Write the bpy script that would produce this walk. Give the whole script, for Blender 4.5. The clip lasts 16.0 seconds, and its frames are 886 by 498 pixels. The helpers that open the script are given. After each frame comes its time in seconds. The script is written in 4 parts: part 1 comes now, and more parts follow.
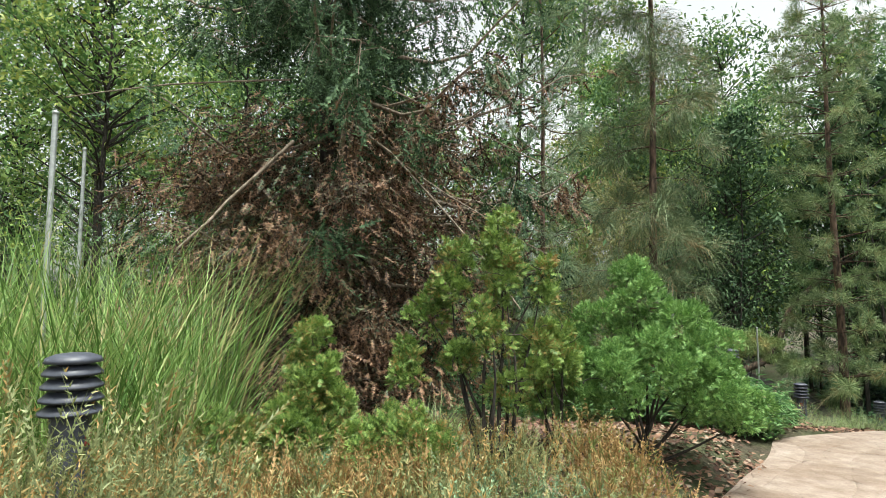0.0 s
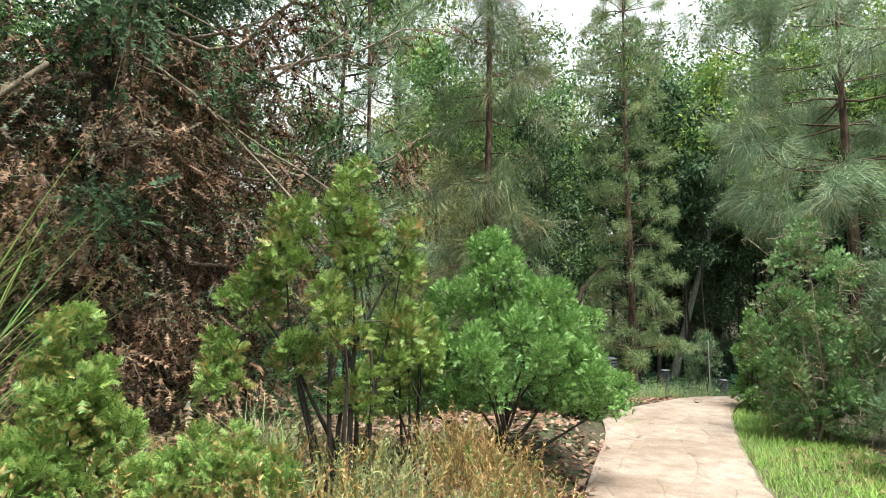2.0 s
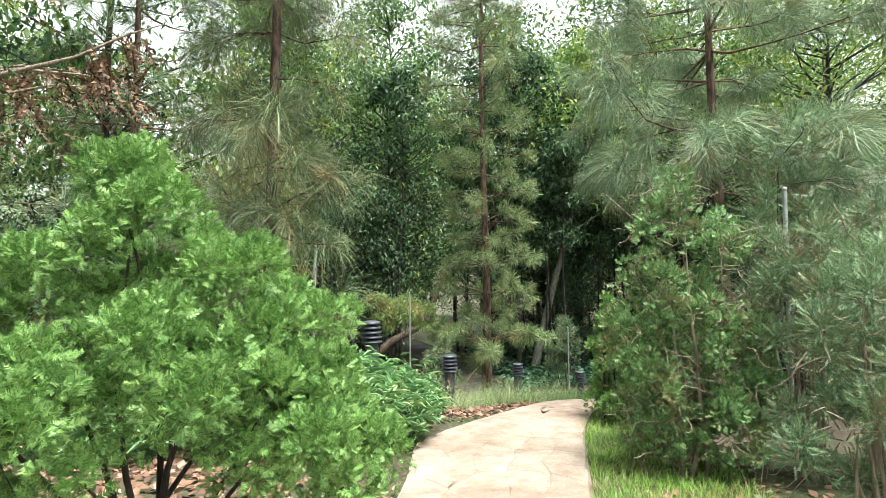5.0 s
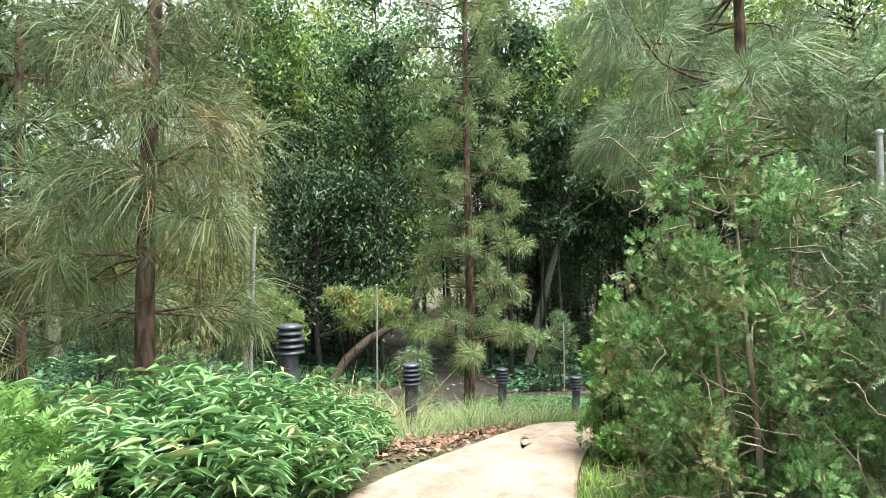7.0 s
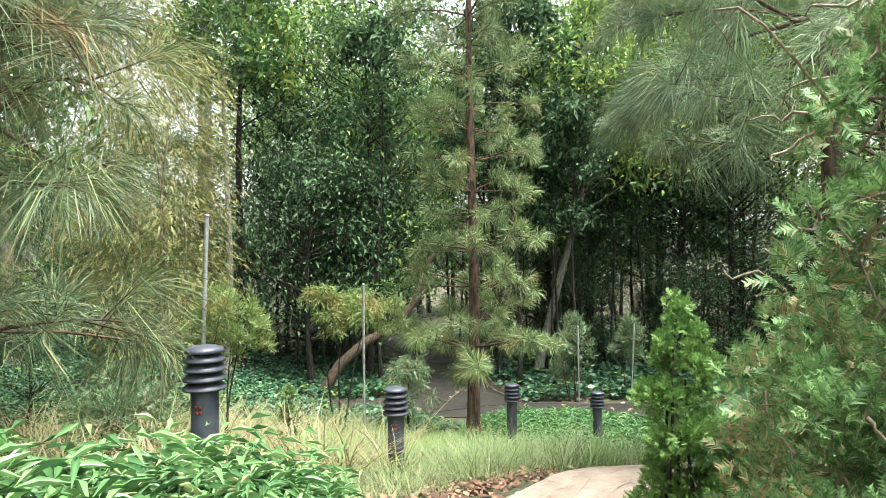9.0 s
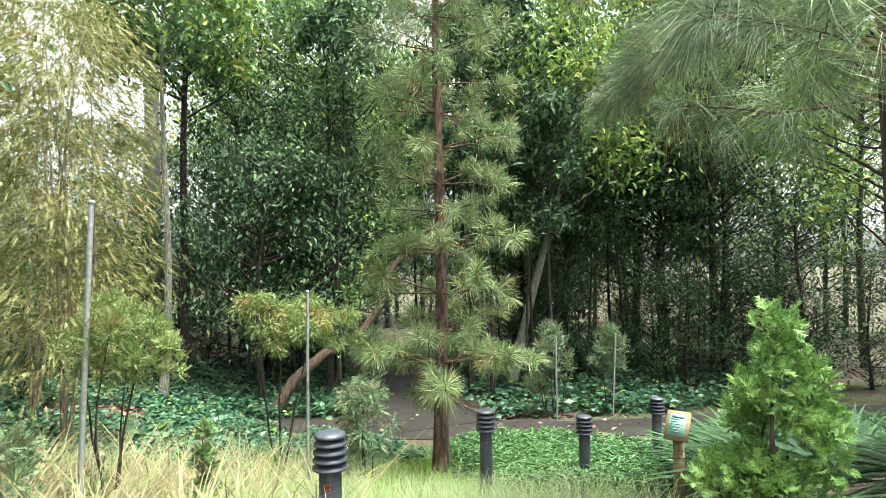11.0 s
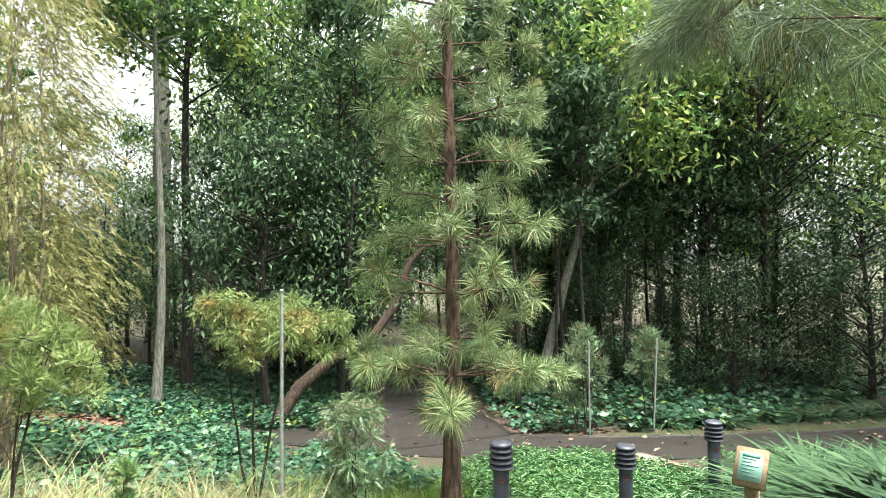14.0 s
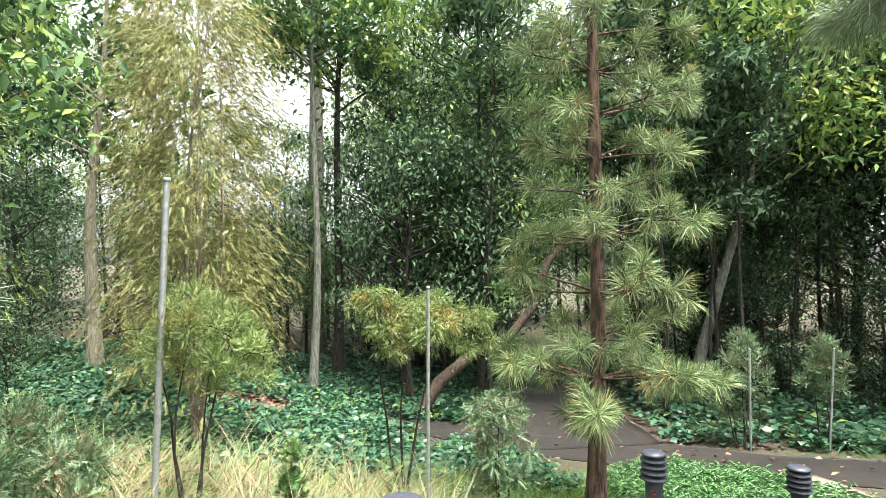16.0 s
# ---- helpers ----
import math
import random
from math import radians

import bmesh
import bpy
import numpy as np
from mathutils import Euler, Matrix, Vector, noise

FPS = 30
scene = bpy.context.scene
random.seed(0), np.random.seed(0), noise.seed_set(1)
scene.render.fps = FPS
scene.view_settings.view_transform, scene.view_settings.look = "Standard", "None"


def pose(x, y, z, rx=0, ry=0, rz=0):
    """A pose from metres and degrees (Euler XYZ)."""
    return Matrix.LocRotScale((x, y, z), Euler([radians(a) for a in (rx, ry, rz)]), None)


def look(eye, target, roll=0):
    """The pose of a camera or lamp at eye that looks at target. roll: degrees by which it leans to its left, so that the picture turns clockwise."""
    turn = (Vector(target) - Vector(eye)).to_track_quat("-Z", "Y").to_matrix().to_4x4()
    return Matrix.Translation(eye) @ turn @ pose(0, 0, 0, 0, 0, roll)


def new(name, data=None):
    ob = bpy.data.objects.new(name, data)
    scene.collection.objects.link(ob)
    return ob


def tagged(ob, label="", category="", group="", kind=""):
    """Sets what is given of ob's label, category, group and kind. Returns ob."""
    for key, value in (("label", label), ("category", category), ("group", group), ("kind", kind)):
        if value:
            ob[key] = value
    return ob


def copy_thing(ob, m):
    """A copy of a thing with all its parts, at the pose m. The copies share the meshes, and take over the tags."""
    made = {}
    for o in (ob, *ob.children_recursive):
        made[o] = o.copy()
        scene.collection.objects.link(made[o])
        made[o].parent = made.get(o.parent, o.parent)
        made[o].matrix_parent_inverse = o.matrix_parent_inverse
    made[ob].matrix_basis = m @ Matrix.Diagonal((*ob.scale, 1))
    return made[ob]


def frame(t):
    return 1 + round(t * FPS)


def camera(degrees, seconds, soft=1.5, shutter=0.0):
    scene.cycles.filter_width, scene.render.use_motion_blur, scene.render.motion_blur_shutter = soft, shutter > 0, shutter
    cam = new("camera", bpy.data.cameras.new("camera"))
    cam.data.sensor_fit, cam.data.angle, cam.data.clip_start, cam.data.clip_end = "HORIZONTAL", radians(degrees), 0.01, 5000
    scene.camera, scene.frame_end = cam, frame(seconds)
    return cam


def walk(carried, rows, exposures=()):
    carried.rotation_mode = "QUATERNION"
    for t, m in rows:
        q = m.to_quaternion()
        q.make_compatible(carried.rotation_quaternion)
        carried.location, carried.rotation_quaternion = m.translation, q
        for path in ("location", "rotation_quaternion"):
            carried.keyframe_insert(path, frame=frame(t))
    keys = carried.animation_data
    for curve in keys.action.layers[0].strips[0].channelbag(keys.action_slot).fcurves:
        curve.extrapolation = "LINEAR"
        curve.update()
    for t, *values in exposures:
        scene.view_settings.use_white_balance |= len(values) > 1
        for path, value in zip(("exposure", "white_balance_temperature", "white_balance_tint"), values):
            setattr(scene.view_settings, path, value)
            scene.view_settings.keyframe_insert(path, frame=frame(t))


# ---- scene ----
cam = camera(75.1, 16.0, 0.5)
METRES, EYE, TILT, LEAN, TURN = 10.0, 1.5, 5.0, 0.0, 0.0
ROWS = [
    (0.0, 0.0, 0.0, 0.0, -0.0, 0.0, -0.0),
    (0.5, -0.0206, 0.0245, -0.002, -5.04, -0.66, -0.4),
    (1.0, -0.0286, 0.052, -0.0032, -9.89, -1.25, -0.54),
    (1.5, -0.0317, 0.0801, -0.0077, -14.62, -1.47, -0.73),
    (2.0, -0.0173, 0.1054, -0.0138, -18.98, -1.35, -0.98),
    (2.5, 0.0092, 0.1337, -0.0167, -23.0, -1.26, -1.23),
    (3.0, 0.0352, 0.1628, -0.0218, -25.59, -0.93, -1.27),
    (3.5, 0.0657, 0.1906, -0.0259, -27.95, -1.19, -1.53),
    (4.0, 0.0999, 0.2192, -0.0303, -29.95, -1.63, -1.81),
    (6.5, 0.2712, 0.3693, -0.056, -31.02, -2.86, -1.83),
    (7.0, 0.2981, 0.4005, -0.0586, -30.92, -3.11, -1.96),
    (7.5, 0.3211, 0.4337, -0.0632, -30.69, -3.4, -1.96),
    (8.0, 0.344, 0.462, -0.0675, -30.36, -3.46, -1.92),
    (8.5, 0.3664, 0.4938, -0.0689, -30.1, -3.48, -1.98),
    (11.0, 0.4662, 0.6359, -0.0882, -33.16, -2.67, -2.18),
    (11.5, 0.4894, 0.6587, -0.0917, -34.18, -2.5, -2.32),
    (12.0, 0.5089, 0.6798, -0.094, -35.05, -2.61, -2.41),
    (12.5, 0.5288, 0.7009, -0.0984, -34.92, -2.59, -2.38),
    (13.0, 0.5445, 0.7179, -0.1, -33.95, -2.65, -2.24),
    (13.5, 0.5577, 0.732, -0.1012, -32.36, -2.81, -2.21),
    (14.0, 0.5633, 0.7399, -0.1023, -30.2, -2.97, -2.1),
    (14.5, 0.5649, 0.7419, -0.1022, -27.53, -3.15, -1.95),
    (15.0, 0.5644, 0.7426, -0.1019, -24.47, -3.21, -1.77),
    (15.5, 0.5619, 0.7442, -0.1019, -20.68, -3.25, -1.57),
    (16.0, 0.5573, 0.7458, -0.1022, -16.76, -3.61, -1.34),
]
walk(cam, [(t, pose(0, 0, EYE, TILT, LEAN, TURN) @ pose(METRES * x, METRES * y, METRES * z, 90 + pitch, roll, yaw)) for t, x, y, z, yaw, pitch, roll in ROWS],
     exposures=[(0.0, 1.05, 6500, 2), (2.0, 1.35, 6500, 2), (4.2, 1.6, 6500, 2), (8.0, 1.85, 6500, 3), (11.0, 2.05, 6500, 5), (16.0, 2.1, 6500, 8)])

# ---- world and sun: a bright overcast day ----
world = bpy.data.worlds.new("world")
scene.world = world
world.use_nodes = True
wn, wl = world.node_tree.nodes, world.node_tree.links
sky = wn.new("ShaderNodeTexSky")
sky.sky_type, sky.sun_disc = "NISHITA", False
sky.sun_elevation, sky.sun_rotation = radians(75), radians(150)
sky.air_density, sky.dust_density = 1.0, 4.0
grey = wn.new("ShaderNodeHueSaturation")
grey.inputs["Saturation"].default_value = 0.12
wl.new(sky.outputs[0], grey.inputs["Color"])
wl.new(grey.outputs[0], wn["Background"].inputs["Color"])
wn["Background"].inputs["Strength"].default_value = 0.15
sun = new("sun", bpy.data.lights.new("sun", "SUN"))
sun.data.energy, sun.data.angle, sun.data.color = 3.3, radians(24), (1.0, 0.96, 0.9)
sun.matrix_world = look((0, 0, 30), (-4, 7, 0))

# ---- materials ----
def tree_of(name, rough=0.7):
    m = bpy.data.materials.new(name)
    m.use_nodes = True
    n, l = m.node_tree.nodes, m.node_tree.links
    n["Principled BSDF"].inputs["Roughness"].default_value = rough
    return m, n, l, n["Principled BSDF"]


def noise_node(n, l, scale, detail=4.0, coord="Object", rough=0.6):
    c = n.new("ShaderNodeTexCoord")
    t = n.new("ShaderNodeTexNoise")
    t.inputs["Scale"].default_value, t.inputs["Detail"].default_value, t.inputs["Roughness"].default_value = scale, detail, rough
    l.new(c.outputs[coord], t.inputs["Vector"])
    return t


def ramp(n, l, fac, stops):
    r = n.new("ShaderNodeValToRGB")
    while len(r.color_ramp.elements) < len(stops):
        r.color_ramp.elements.new(0.5)
    for e, (p, c) in zip(r.color_ramp.elements, stops):
        e.position, e.color = p, (*c, 1)
    l.new(fac, r.inputs["Fac"])
    return r


def mix(n, l, fac, a, b, mode="MIX"):
    x = n.new("ShaderNodeMix")
    x.data_type, x.blend_type = "RGBA", mode
    for sock, v in ((x.inputs["Factor"], fac), (x.inputs["A"], a), (x.inputs["B"], b)):
        if isinstance(v, (int, float)):
            sock.default_value = v
        elif isinstance(v, tuple):
            sock.default_value = (*v, 1)
        else:
            l.new(v, sock)
    return x.outputs["Result"]


def foliage(name, dark, light, dry=None, dry_part=0.12, patch=1.5, through_part=0.35, rough=0.5):
    """Leaves: a shade for each leaf, patches of tone, some dry ones, light shining through."""
    m, n, l, b = tree_of(name, rough)
    geo = n.new("ShaderNodeNewGeometry")
    nz = noise_node(n, l, patch, 3)
    add = n.new("ShaderNodeMath")
    add.operation = "MULTIPLY_ADD"
    add.inputs[1].default_value, add.inputs[2].default_value = 0.75, -0.39
    l.new(geo.outputs["Random Per Island"], add.inputs[0])
    s = n.new("ShaderNodeMath")
    s.operation = "ADD"
    l.new(add.outputs[0], s.inputs[0])
    l.new(nz.outputs["Fac"], s.inputs[1])
    col = ramp(n, l, s.outputs[0], [(0.25, dark), (0.75, light)]).outputs[0]
    if dry:
        nz2 = noise_node(n, l, patch * 1.7, 2)
        mul = n.new("ShaderNodeMath")
        mul.operation = "MULTIPLY_ADD"
        mul.inputs[1].default_value, mul.inputs[2].default_value = 0.35, 0.0
        l.new(geo.outputs["Random Per Island"], mul.inputs[0])
        s2 = n.new("ShaderNodeMath")
        s2.operation = "ADD"
        l.new(mul.outputs[0], s2.inputs[0])
        l.new(nz2.outputs["Fac"], s2.inputs[1])
        edge = 0.88 - dry_part * 0.4
        f = ramp(n, l, s2.outputs[0], [(edge - 0.05, (0, 0, 0)), (edge + 0.05, (1, 1, 1))]).outputs[0]
        col = mix(n, l, f, col, dry)
    l.new(col, b.inputs["Base Color"])
    b.inputs["Specular IOR Level"].default_value = 0.32
    if through_part:
        tr = n.new("ShaderNodeBsdfTranslucent")
        l.new(col, tr.inputs["Color"])
        ms = n.new("ShaderNodeMixShader")
        ms.inputs[0].default_value = through_part * 0.65
        l.new(b.outputs[0], ms.inputs[1])
        l.new(tr.outputs[0], ms.inputs[2])
        l.new(ms.outputs[0], n["Material Output"].inputs["Surface"])
    return m


def bark(name, a, b_, scale=9.0):
    m, n, l, b = tree_of(name, 0.9)
    c = n.new("ShaderNodeTexCoord")
    mp = n.new("ShaderNodeMapping")
    mp.inputs["Scale"].default_value = (1, 1, 0.25)
    l.new(c.outputs["Object"], mp.inputs["Vector"])
    t = n.new("ShaderNodeTexNoise")
    t.inputs["Scale"].default_value, t.inputs["Detail"].default_value = scale * 3, 6
    l.new(mp.outputs[0], t.inputs["Vector"])
    big = noise_node(n, l, 1.3, 3)
    col = ramp(n, l, t.outputs["Fac"], [(0.4, a), (0.6, b_)]).outputs[0]
    col = mix(n, l, big.outputs["Fac"], col, tuple(0.6 * x for x in a))
    l.new(col, b.inputs["Base Color"])
    bump = n.new("ShaderNodeBump")
    bump.inputs["Strength"].default_value, bump.inputs["Distance"].default_value = 1.0, 0.04
    l.new(t.outputs["Fac"], bump.inputs["Height"])
    l.new(bump.outputs[0], b.inputs["Normal"])
    return m


M = {
    "pine": foliage("pine_needles", (0.085, 0.145, 0.06), (0.34, 0.43, 0.2), (0.33, 0.26, 0.12), 0.04, 1.2, 0.25, 0.45),
    "pine_soft": foliage("soft_pine_needles", (0.06, 0.1, 0.05), (0.21, 0.27, 0.13), (0.27, 0.2, 0.1), 0.1, 1.2, 0.25, 0.5),
    "pine_blue": foliage("pine_needles_blue", (0.09, 0.15, 0.09), (0.36, 0.48, 0.28), (0.24, 0.22, 0.1), 0.08, 1.0, 0.25, 0.45),
    "cypress": foliage("bright_cypress", (0.08, 0.18, 0.045), (0.25, 0.41, 0.125), None, 0, 5.0, 0.3),
    "cypress_dry": foliage("mixed_cypress", (0.09, 0.17, 0.04), (0.27, 0.38, 0.1), (0.34, 0.22, 0.08), 0.12, 3.0, 0.3),
    "cypress_right": foliage("shaded_cypress", (0.08, 0.17, 0.06), (0.24, 0.4, 0.16), (0.3, 0.22, 0.12), 0.12, 2.5, 0.3),
    "dead": foliage("dead_needles", (0.026, 0.015, 0.01), (0.31, 0.185, 0.115), (0.1, 0.13, 0.08), 0.1, 0.8, 0.1, 0.7),
    "umbrella": foliage("yellow_green_sprays", (0.1, 0.16, 0.05), (0.29, 0.38, 0.14), (0.4, 0.27, 0.1), 0.03, 1.5, 0.35),
    "wispy": foliage("wispy_leaves", (0.08, 0.15, 0.08), (0.25, 0.36, 0.19), (0.28, 0.2, 0.12), 0.12, 2.0, 0.3),
    "bamboo": foliage("lance_leaves", (0.07, 0.16, 0.06), (0.2, 0.36, 0.14), (0.3, 0.34, 0.15), 0.02, 3.0, 0.35, 0.35),
    "broad": foliage("broad_leaves", (0.05, 0.11, 0.045), (0.18, 0.3, 0.11), (0.22, 0.3, 0.06), 0.15, 0.5, 0.35, 0.7),
    "broad_light": foliage("light_leaves", (0.08, 0.17, 0.05), (0.27, 0.4, 0.11), (0.35, 0.4, 0.1), 0.2, 0.5, 0.45, 0.4),
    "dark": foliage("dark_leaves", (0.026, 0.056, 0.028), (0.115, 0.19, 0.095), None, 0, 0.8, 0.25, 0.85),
    "gold": foliage("golden_weeping_leaves", (0.12, 0.14, 0.05), (0.36, 0.36, 0.14), (0.32, 0.24, 0.11), 0.1, 1.0, 0.4),
    "grass": foliage("grass_blades", (0.08, 0.16, 0.035), (0.26, 0.39, 0.12), (0.36, 0.31, 0.15), 0.12, 2.0, 0.4),
    "lawn": foliage("short_grass", (0.1, 0.2, 0.03), (0.27, 0.42, 0.09), (0.3, 0.28, 0.1), 0.12, 1.5, 0.4),
    "sedge": foliage("dry_sedge", (0.13, 0.11, 0.055), (0.36, 0.31, 0.18), (0.16, 0.22, 0.07), 0.25, 1.5, 0.3),
    "palegrass": foliage("pale_grass", (0.13, 0.17, 0.08), (0.34, 0.39, 0.2), (0.2, 0.3, 0.1), 0.25, 1.2, 0.35),
    "heath_o": foliage("orange_heath", (0.24, 0.14, 0.055), (0.5, 0.34, 0.16), (0.15, 0.2, 0.06), 0.3, 3.0, 0.3),
    "heath_g": foliage("green_heath", (0.14, 0.17, 0.07), (0.34, 0.37, 0.18), (0.34, 0.22, 0.08), 0.3, 2.0, 0.3),
    "heath_b": foliage("blue_heath", (0.1, 0.17, 0.09), (0.24, 0.36, 0.2), None, 0, 2.0, 0.3),
    "ivy": foliage("ivy_leaves", (0.025, 0.075, 0.042), (0.085, 0.19, 0.1), (0.16, 0.24, 0.06), 0.03, 1.0, 0.25, 0.35),
    "herb": foliage("herb_leaves", (0.05, 0.135, 0.045), (0.15, 0.28, 0.11), None, 0, 1.5, 0.35, 0.4),
    "strap": foliage("strap_leaves", (0.016, 0.048, 0.02), (0.055, 0.115, 0.045), None, 0, 1.0, 0.2, 0.65),
    "litter": foliage("fallen_leaves", (0.075, 0.04, 0.028), (0.28, 0.16, 0.105), (0.27, 0.22, 0.17), 0.12, 4.0, 0.1, 0.7),
    "bark_pine": bark("red_pine_bark", (0.06, 0.038, 0.028), (0.3, 0.185, 0.135), 6.0),
    "bark_brown": bark("brown_bark", (0.04, 0.03, 0.02), (0.15, 0.1, 0.065)),
    "bark_grey": bark("grey_bark", (0.16, 0.16, 0.13), (0.36, 0.36, 0.3)),
    "bark_dark": bark("dark_bark", (0.022, 0.018, 0.015), (0.085, 0.07, 0.056)),
    "bark_pale": bark("pale_bark", (0.22, 0.2, 0.15), (0.42, 0.38, 0.28)),
    "twig": bark("dry_twigs", (0.18, 0.14, 0.1), (0.4, 0.33, 0.26)),
}


def ground_material():
    m, n, l, b = tree_of("soil_and_mulch", 0.95)
    a, f = noise_node(n, l, 0.6, 4), noise_node(n, l, 22, 6)
    c = ramp(n, l, f.outputs["Fac"], [(0.3, (0.02, 0.014, 0.01)), (0.5, (0.055, 0.037, 0.026)), (0.7, (0.13, 0.09, 0.068))]).outputs[0]
    g = ramp(n, l, f.outputs["Fac"], [(0.3, (0.02, 0.028, 0.01)), (0.7, (0.07, 0.085, 0.03))]).outputs[0]
    k = ramp(n, l, a.outputs["Fac"], [(0.42, (0, 0, 0)), (0.6, (1, 1, 1))]).outputs[0]
    l.new(mix(n, l, k, c, g), b.inputs["Base Color"])
    bump = n.new("ShaderNodeBump")
    bump.inputs["Strength"].default_value, bump.inputs["Distance"].default_value = 0.8, 0.04
    l.new(f.outputs["Fac"], bump.inputs["Height"])
    l.new(bump.outputs[0], b.inputs["Normal"])
    return m


def path_material():
    m, n, l, b = tree_of("stamped_sandy_concrete", 0.8)
    big, fine = noise_node(n, l, 1.1, 4), noise_node(n, l, 40, 5)
    mid = noise_node(n, l, 6, 5)
    c = ramp(n, l, mid.outputs["Fac"], [(0.3, (0.22, 0.172, 0.142)), (0.55, (0.31, 0.253, 0.216)), (0.75, (0.385, 0.33, 0.29))]).outputs[0]
    st = ramp(n, l, big.outputs["Fac"], [(0.35, (0.72, 0.66, 0.6)), (0.6, (1, 1, 1))]).outputs[0]
    c = mix(n, l, 1.0, c, st, "MULTIPLY")
    info = n.new("ShaderNodeObjectInfo")
    c = mix(n, l, 1.0, c, ramp(n, l, info.outputs["Random"], [(0.0, (0.9, 0.87, 0.85)), (1.0, (1, 1, 1))]).outputs[0], "MULTIPLY")
    sp = ramp(n, l, fine.outputs["Fac"], [(0.3, (0.8, 0.78, 0.76)), (0.6, (1, 1, 1))]).outputs[0]
    l.new(mix(n, l, 1.0, c, sp, "MULTIPLY"), b.inputs["Base Color"])
    bump = n.new("ShaderNodeBump")
    bump.inputs["Strength"].default_value, bump.inputs["Distance"].default_value = 0.5, 0.02
    l.new(mid.outputs["Fac"], bump.inputs["Height"])
    l.new(bump.outputs[0], b.inputs["Normal"])
    return m


def asphalt_material():
    m, n, l, b = tree_of("damp_asphalt", 0.6)
    b.inputs["Specular IOR Level"].default_value = 0.25
    big, fine = noise_node(n, l, 0.8, 4), noise_node(n, l, 60, 4)
    c = ramp(n, l, fine.outputs["Fac"], [(0.3, (0.012, 0.012, 0.012)), (0.7, (0.032, 0.031, 0.03))]).outputs[0]
    l.new(mix(n, l, big.outputs["Fac"], c, (0.03, 0.025, 0.02)), b.inputs["Base Color"])
    l.new(ramp(n, l, big.outputs["Fac"], [(0.35, (0.5,) * 3), (0.65, (0.8,) * 3)]).outputs[0], b.inputs["Roughness"])
    return m


def plain(name, colour, rough=0.5, metal=0.0, vary=0.25, scale=25):
    m, n, l, b = tree_of(name, rough)
    nz = noise_node(n, l, scale, 5)
    c = ramp(n, l, nz.outputs["Fac"], [(0.3, tuple(x * (1 - vary) for x in colour)), (0.7, tuple(min(1, x * (1 + vary)) for x in colour))]).outputs[0]
    l.new(c, b.inputs["Base Color"])
    b.inputs["Metallic"].default_value = metal
    return m


M["ground"], M["path"], M["asphalt"] = ground_material(), path_material(), asphalt_material()
M["bollard"] = plain("dark_slate_paint", (0.05, 0.055, 0.075), 0.45)
M["bollard_in"] = plain("bollard_core", (0.02, 0.02, 0.025), 0.6)
M["rust"] = plain("rusty_red_mark", (0.3, 0.06, 0.04), 0.7)
M["steel"] = plain("galvanised_steel", (0.4, 0.42, 0.42), 0.45, 0.6)
M["sign_wood"] = plain("weathered_timber", (0.3, 0.22, 0.13), 0.8)
M["sign_face"] = plain("faded_green_panel", (0.26, 0.47, 0.38), 0.5, 0, 0.08, 4)
M["sign_ink"] = plain("dark_green_print", (0.1, 0.25, 0.2), 0.6)
M["yellow"] = plain("yellow_plastic", (0.75, 0.55, 0.05), 0.5)

# ---- mesh tools ----
rng = np.random.default_rng(7)


def link(name, V, F, material, parent=None, label="", smooth=False):
    """One mesh object of triangles."""
    V, F = np.asarray(V, np.float32), np.asarray(F, np.int32)
    me = bpy.data.meshes.new(name)
    me.vertices.add(len(V))
    me.vertices.foreach_set("co", V.ravel())
    me.loops.add(F.size)
    me.loops.foreach_set("vertex_index", F.ravel())
    me.polygons.add(len(F))
    me.polygons.foreach_set("loop_start", np.arange(0, F.size, F.shape[1], dtype=np.int32))
    if smooth:
        me.polygons.foreach_set("use_smooth", np.ones(len(F), bool))
    me.update(calc_edges=True)
    me.materials.append(material)
    ob = new(name, me)
    if parent:
        ob.parent = parent
    if label:
        ob["label"] = label
    return ob


def join(pieces):
    Vs, Fs, k = [], [], 0
    for V, F in pieces:
        Vs.append(V)
        Fs.append(np.asarray(F) + k)
        k += len(V)
    return np.concatenate(Vs), np.concatenate(Fs)


def unit(a):
    return a / np.maximum(np.linalg.norm(a, axis=-1, keepdims=True), 1e-9)


def scatter(shape, P, D, S, up=None, jitter=1.0):
    """Copies of a leaf shape (its length along x, its face along z) at P, along D, of size S."""
    T, F = shape
    P, D = np.asarray(P, float), unit(np.asarray(D, float))
    n = len(P)
    S = np.broadcast_to(np.asarray(S, float), (n,))
    ref = rng.normal(size=(n, 3)) * jitter + (np.zeros(3) if up is None else np.asarray(up, float))
    Y = unit(np.cross(ref, D))
    Z = np.cross(D, Y)
    R = np.stack([D, Y, Z], 1)
    V = np.einsum("kj,njc->nkc", T, R) * S[:, None, None] + P[:, None, :]
    FF = F[None] + (np.arange(n) * len(T))[:, None, None]
    return V.reshape(-1, 3), FF.reshape(-1, F.shape[1])


def leaf_shape(width=0.4, fold=0.08, droop=0.15):
    T = np.array([(0, 0, 0), (0.45, width / 2, fold), (0.45, -width / 2, fold), (1, 0, -droop)])
    return T, np.array([(0, 3, 1), (0, 2, 3)])


